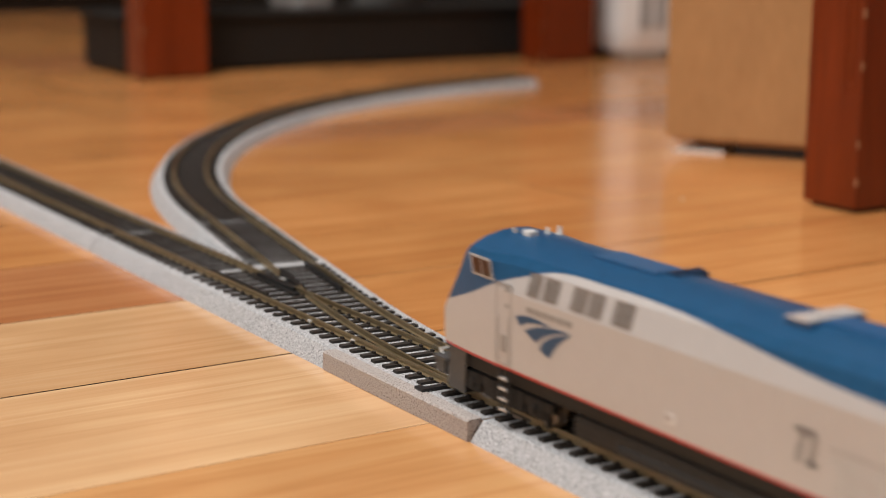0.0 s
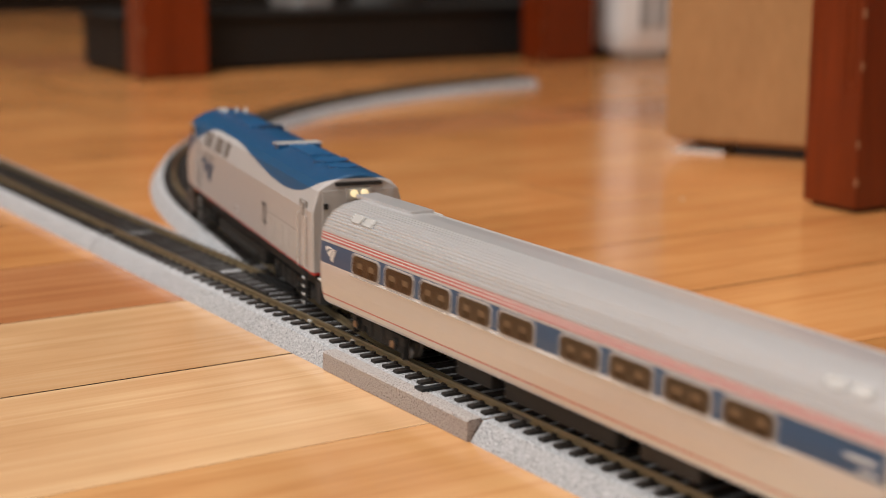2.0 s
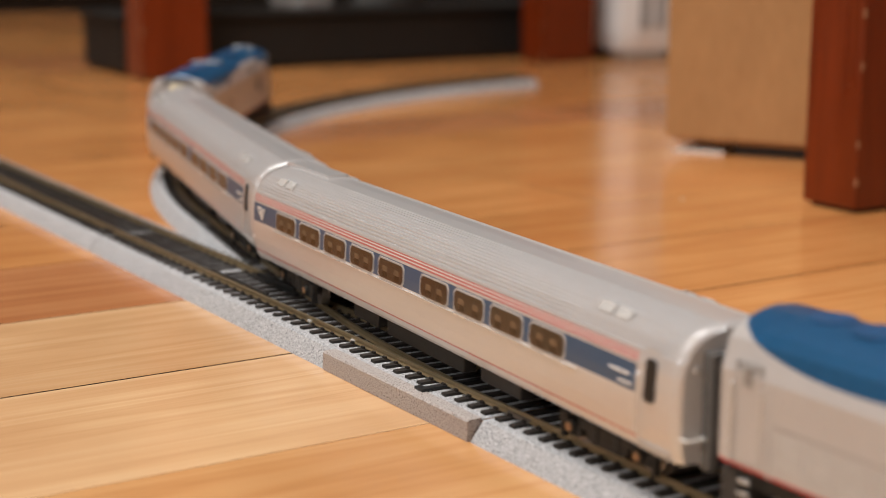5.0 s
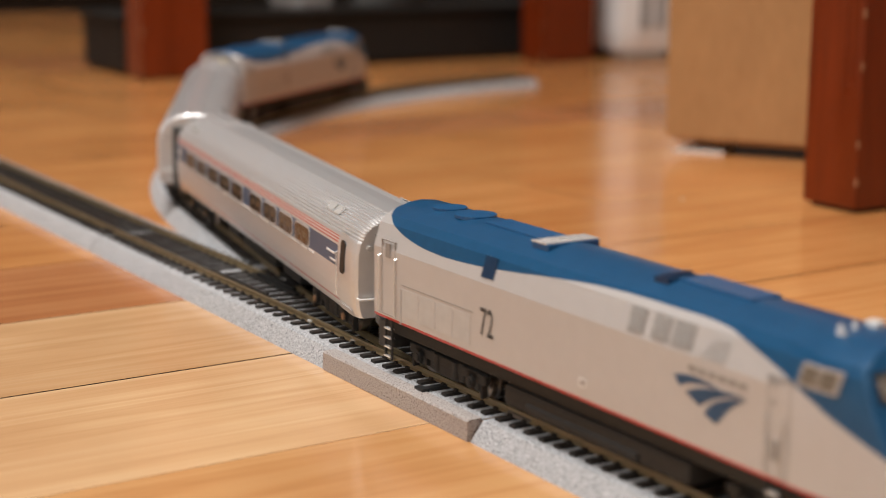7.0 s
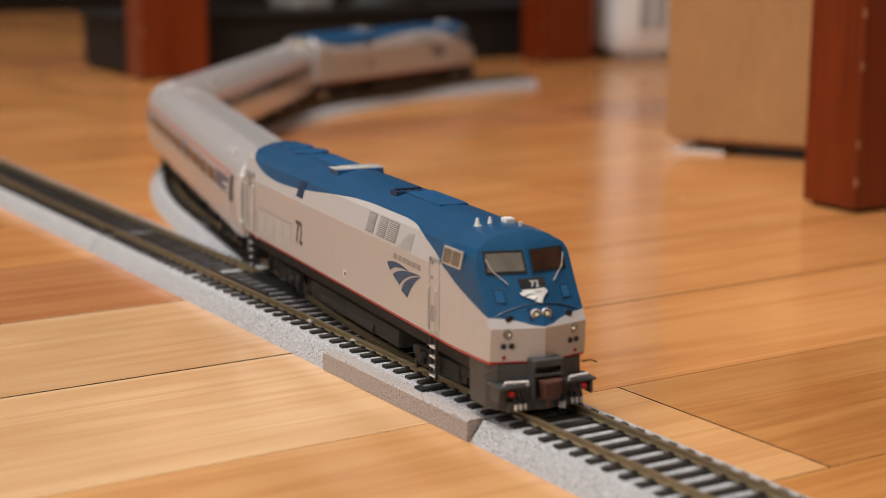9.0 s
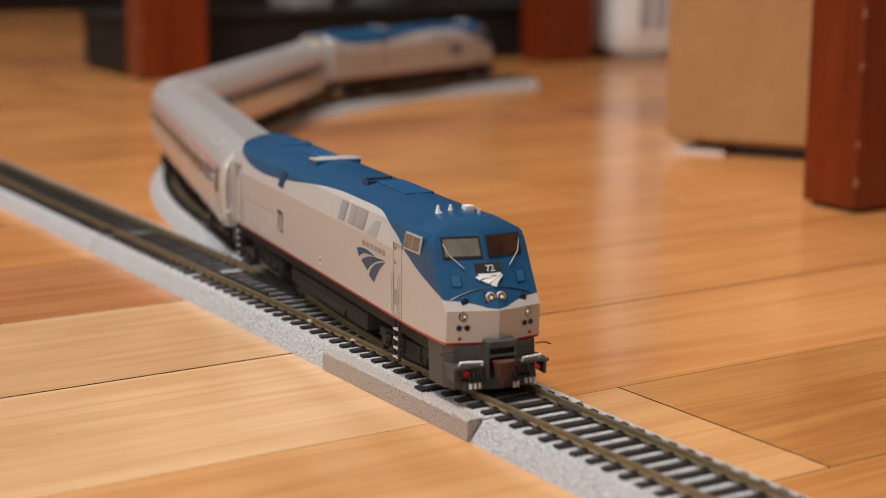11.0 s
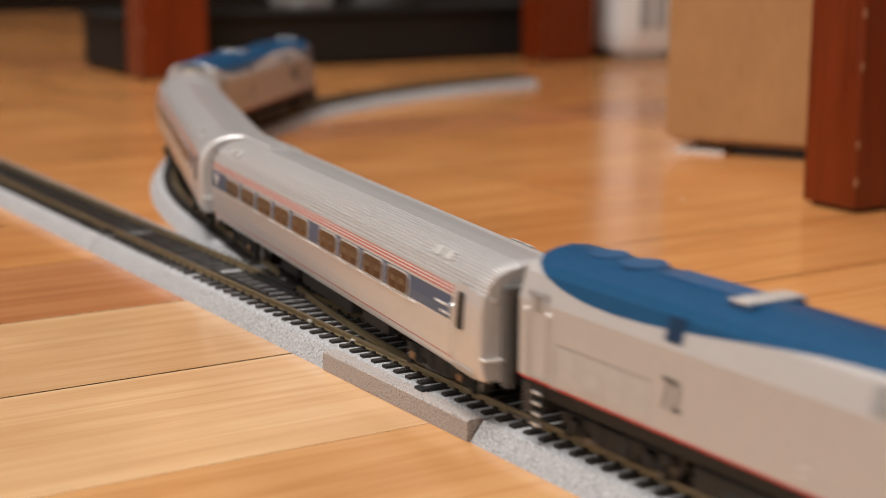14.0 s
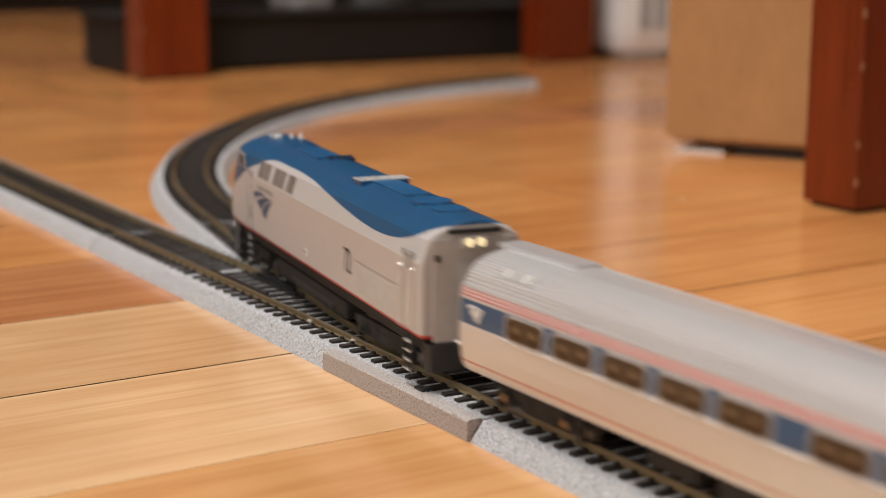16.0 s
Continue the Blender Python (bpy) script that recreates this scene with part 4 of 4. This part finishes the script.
def tube_at(z):
    zs = [p[1] for p in TUBE]
    return float(np.interp(z, zs, [p[0] for p in TUBE]))


def coach(label):
    c = thing("passenger_coach", label, "model train", None, "model train")
    # fluted tube: fine ribs on roof and lower side, smooth window band
    pts, dense = [], []
    for (ya, za), (yb, zb) in zip(TUBE, TUBE[1:]):
        n = max(2, round(math.hypot(yb - ya, zb - za) / 0.40))
        dense += [(ya + (yb - ya) * i / n, za + (zb - za) * i / n) for i in range(n)]
    dense.append(TUBE[-1])
    for i, (y, z) in enumerate(dense):
        ribbed = 35.4 < z < 43.75
        d = 0.5 if ribbed and i % 3 == 0 else 0.0
        r = Vector((y, z - 24)).normalized() * d
        pts.append((y - r.x, z - r.y))
    full = pts + [(-y, z) for y, z in pts[-2::-1]]
    rows = []
    for x, k in ((-COACH_HALF, 0.90), (-COACH_HALF + 0.8, 0.955), (-COACH_HALF + 2.4, 0.99), (-COACH_HALF + 4, 1.0), (0, 1.0),
                 (COACH_HALF - 4, 1.0), (COACH_HALF - 2.4, 0.99), (COACH_HALF - 0.8, 0.955), (COACH_HALF, 0.90)):
        rows.append([Vector((x, y * k, 24 + (z - 24) * (0.35 + 0.65 * k) if z > 24 else z)) for y, z in full])
    bm = sheet(rows)
    bm.verts.ensure_lookup_table()
    n = len(full)
    bm.faces.new([bm.verts[i] for i in range(n)])
    bm.faces.new([bm.verts[(len(rows) - 1) * n + i] for i in range(n)][::-1])
    bm.faces.new([bm.verts[k * n] for k in range(len(rows))] + [bm.verts[k * n + n - 1] for k in range(len(rows) - 1, -1, -1)])
    part("body", bm, M_STEEL, c, "ribbed stainless shell with red pinstripes")
    up = Vector((0, 0, 1))
    lefts = [-114.5 + 22.3 * k for k in range(5)] + [5.2 + 22.3 * k for k in range(4)]
    for s in (-1, 1):
        az = Vector((0, s, 0))
        ax = Vector((1, 0, 0))
        def plate(xa, xb, za, zb, lift=0.3, extra=0.0, r=0.9):
            lo, hi = tube_at(za), tube_at(zb)
            o = Vector((0, s * (lo + extra), za))
            tilt = Vector((0, s * (hi - lo), zb - za))
            hgt = tilt.length
            out = [(xa + r, 0), (xb - r, 0), (xb, r), (xb, hgt - r), (xb - r, hgt), (xa + r, hgt), (xa, hgt - r), (xa, r)]
            return slab(out, lift, o, ax, tilt.normalized(), az)
        for xa in lefts:
            w = part("window", plate(xa - 0.7, xa + 18.4, 23.6, 31.0, 0.22, 0.0, 1.4), M_GREYPART, c, "bronze-tinted window in a bright frame")
            part("pane", plate(xa, xa + 17.7, 24.3, 30.4, 0.3, 0.05, 1.2), M_COACHGLASS, w)
            bm = bmesh.new()
            for d in (3.2, 11.2):
                h = random.uniform(-0.6, 0.6)
                add_box(bm, xa + d + h, xa + d + 3.6 + h, *sorted((s * 18.5, s * 18.62)), 24.7, 28.4, 0.0)
            part("seat_back", bm, M_SEAT, w)
        part("band_line", plate(-116, 96, 22.9, 23.35, 0.35, 0.0, 0.05), M_SILVER, c)
        # emblem panel at one end, bars at the other
        for outline in fan_bands():
            pts_ = [((p.x if s < 0 else 1 - p.x) * 8.5 - 134, 24.9 + p.y * 5.0) for p in outline]
            part("emblem", slab(pts_, 0.2, Vector((0, s * 18.42, 0)), ax, up, az), M_WHITE, c, "white fan-shaped emblem")
        part("lettering_bar", plate(112, 121, 27.6, 28.3, 0.25, 0.05, 0.1), M_WHITE, c)
        part("lettering_bar", plate(116, 122, 25.2, 25.8, 0.25, 0.05, 0.1), M_WHITE, c)
        # end door
        d = part("end_door", plate(125.6, 134.4, 10.2, 36.0, 0.3, 0.0, 1.2), M_STEEL, c)
        part("door_window", plate(127.6, 132.2, 23.0, 33.8, 0.45, 0.1, 1.0), M_BLACK, d, "dark tall door window")
        part("grab_rail", pipe([(124.9, s * 18.3, 14), (124.9, s * 19.1, 14.5), (124.9, s * 19.1, 29), (124.9, s * 18.3, 29.5)], 0.25), M_SILVER, c)
        part("step_skirt", plate(123.5, 137.5, 9.7, 12.0, 0.5, 0.0, 0.4), M_GREYPART, c)
        for xx in (-120, -112, 103, 111):
            o = Vector((xx, s * 13.4, 40.7))
            nrm = Vector((0, s * 0.68, 0.73))
            part("roof_hatch", slab([(-3.2, -1.6), (3.2, -1.6), (3.2, 1.6), (-3.2, 1.6)], 0.35, o, ax, Vector((0, -s * 0.73, 0.68)), nrm), M_SILVER, c, "bright smooth roof plate")
        part("skirt_box", boxed(-30, 24, *sorted((s * 8.5, s * 13.2)), 2.8, 8.8, 0.6), M_TRUCK, c)
        part("skirt_box", boxed(34, 58, *sorted((s * 8.5, s * 12.8)), 3.2, 8.8, 0.6), M_BLACK, c)
        part("skirt_box", boxed(-58, -38, *sorted((s * 8.5, s * 12.6)), 3.0, 8.8, 0.6), M_TRUCK, c)
    part("floor_pan", boxed(-138, 138, -14.8, 14.8, 8.6, 9.8, 0.2), M_BLACK, c)
    part("roof_vent", boxed(-143, -104, -2.2, 6.2, 43.4, 44.9, 0.4), M_STEEL, c)
    for e in (-1, 1):
        x = e * (COACH_HALF + 1.0)
        bm = bmesh.new()
        for r_ in ((-10.5, -7.6, 8, 37.5), (7.6, 10.5, 8, 37.5), (-7.6, 7.6, 34.6, 37.5)):
            add_box(bm, *sorted((x - e * 1.5, x + e * 2.6)), *r_, 0.6)
        part("diaphragm", bm, M_DIAPH, c, "dark rubber end diaphragm")
        part("end_gate", boxed(*sorted((x - e * 1.4, x + e * 0.6)), -7.6, 7.6, 8.2, 34.5), M_BLACK, c)
        for s in (-1, 1):
            part("end_handrail", pipe([(x, s * 11.2, 16.4), (x + e * 1.3, s * 11.2, 16.4), (x + e * 1.3, s * 16.4, 16.4), (x - e * 1.0, s * 16.8, 16.4)], 0.42), M_WHITE, c)
            part("end_lamp", rod((x - e * 1.2, s * 12.6, 33.0), (x - e * 0.1, s * 12.6, 33.0), 0.9, 10), M_GREYPART, c)
        coupler(c, e * (COACH_HALF - 2), e, M_BLACK)
    trucks = [truck(c, 104, 29.3, 42, True), truck(c, -104, 29.3, 42, True)]
    return c, trucks


TRAIN = []
for made, off, half, back in ((engine("silver and blue model engine leading the train on track", M_TAIL, M_DULL), LEAD, 0.075, True),
                              (coach("ribbed silver model coach coupled behind the leading engine"), COACH1, 0.104, False),
                              (coach("ribbed silver model coach coupled before the trailing engine"), COACH2, 0.104, False),
                              (engine("silver and blue model engine at the train's tail end", M_DULL, M_LAMP), ENGINE2, 0.075, False)):
    TRAIN.append((*made, off, half, back))

# ---- floor planks, last ----
PLANK, P0, TURN = 0.09264, 0.17461, 1.59665
floor = thing("floor", "warm oiled pine plank floor with fine gaps", "floor", None, "", "structure")
part("subfloor", boxed(x0, x1, y0, y1, -40, -3.2), M_SUB, floor, "dark gaps between the planks")
side = Vector((-math.sin(TURN), math.cos(TURN)))
along = Vector((math.cos(TURN), math.sin(TURN)))
rng = random.Random(11)
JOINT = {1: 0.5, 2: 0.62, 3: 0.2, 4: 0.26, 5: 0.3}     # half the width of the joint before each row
k = -37
while k < 36:
    mid = P0 - (k - 0.5) * PLANK
    lo, hi = -2.19, 2.69
    cuts = [lo]
    t = lo + rng.uniform(0.3, 1.5)
    while t < hi:
        cuts.append(t)
        t += rng.uniform(1.1, 2.2)
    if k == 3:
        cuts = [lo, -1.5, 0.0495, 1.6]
    # cut under the track, so lighter and darker painted boards meet out of sight
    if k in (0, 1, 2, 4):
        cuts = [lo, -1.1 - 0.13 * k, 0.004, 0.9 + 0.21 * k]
    cuts.append(hi)
    for a, b in zip(cuts, cuts[1:]):
        n, h, g, gl = b - a, PLANK / 2 * 1000, JOINT.get(k, 0.35), JOINT.get(k + 1, 0.35)
        c = side * mid + along * (a + b) / 2
        if not (ROOM[0] < c.x < ROOM[1]):
            continue
        bm = bmesh.new()
        L = n * 500
        prof = ((-h + gl, -3), (-h + gl, -0.12), (-h + gl + 0.15, 0), (h - g - 0.15, 0), (h - g, -0.12), (h - g, -3))
        rows = [[Vector((x, y, z)) for y, z in prof] for x in (-L + 0.35, L - 0.35)]
        sheet(rows, bm, True)
        bm.verts.ensure_lookup_table()
        bm.faces.new([bm.verts[i] for i in range(6)])
        bm.faces.new([bm.verts[6 + i] for i in range(6)][::-1])
        # pale at near left, honey at near right: floor brightness put into the colour
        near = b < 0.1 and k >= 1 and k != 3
        bmesh.ops.recalc_face_normals(bm, faces=bm.faces[:])
        for fc in bm.faces:
            fc.material_index = int(fc.normal.z < 0.2)
        ob = part("plank", bm, M_FLOOR_RED if (k == 0 and b < 0.1) or (k < -2 and rng.random() < 0.25) else (M_FLOOR if near else M_FLOOR_HALF_LIT if k == 3 and b < 0.1 else M_FLOOR_DIM if k >= 3 and a > -0.1 else M_FLOOR_AMBER), floor, mats=(M_SUB,))
        ob.matrix_basis = pose(c.x, c.y, 0, 0, 0, math.degrees(TURN))
    k += 1


crumbs = bmesh.new()
for cx, cy in ((-20, 372), (-60, 351), (10, 330), (-260, 300)):
    r_ = rng.uniform(0.3, 0.6)
    bmesh.ops.create_icosphere(crumbs, subdivisions=1, radius=r_, matrix=Matrix.Translation((cx, cy, r_ * 0.6)))
tagged(part("crumb", crumbs, M_PAPER), "tiny pale crumbs and dust on the plank floor", "dust", "", "stuff")


# ---- what moves ----
def run_at(t):
    """Where the leading engine's middle is, in metres along the way, glided through the timetable."""
    ts, ss = [r[0] for r in RUN], [r[1] for r in RUN]
    i = max(0, min(len(ts) - 2, sum(1 for q in ts if q <= t) - 1))
    def tangent(j):
        a, b = max(0, j - 1), min(len(ts) - 1, j + 1)
        return (ss[b] - ss[a]) / (ts[b] - ts[a])
    d = ts[i + 1] - ts[i]
    x = (t - ts[i]) / d
    return ((2 * x ** 3 - 3 * x * x + 1) * ss[i] + (x ** 3 - 2 * x * x + x) * d * tangent(i)
            + (3 * x * x - 2 * x ** 3) * ss[i + 1] + (x ** 3 - x * x) * d * tangent(i + 1)) / 1000


def motions():
    for car, trucks, off, half, back in TRAIN:
        rows, turns = [], [[], []]
        for i in range(81):
            t = i * 0.2
            u = run_at(t) + off
            a, ha = centre(u - half)
            b, hb = centre(u + half)
            c, d = (a + b) / 2, a - b
            yaw = math.degrees(math.atan2(d.y, d.x))
            rows.append((t, pose(c.x, c.y, ZR, 0, 0, yaw + (180 if back else 0))))
            for k, h in ((0, hb if back else ha), (1, ha if back else hb)):
                turns[k].append((t, pose((half, -half)[k], 0, 0, 0, 0, -math.degrees(h) - yaw)))
        walk(car, rows)
        for tr, q in zip(trucks, turns):
            walk(tr, q)


motions()
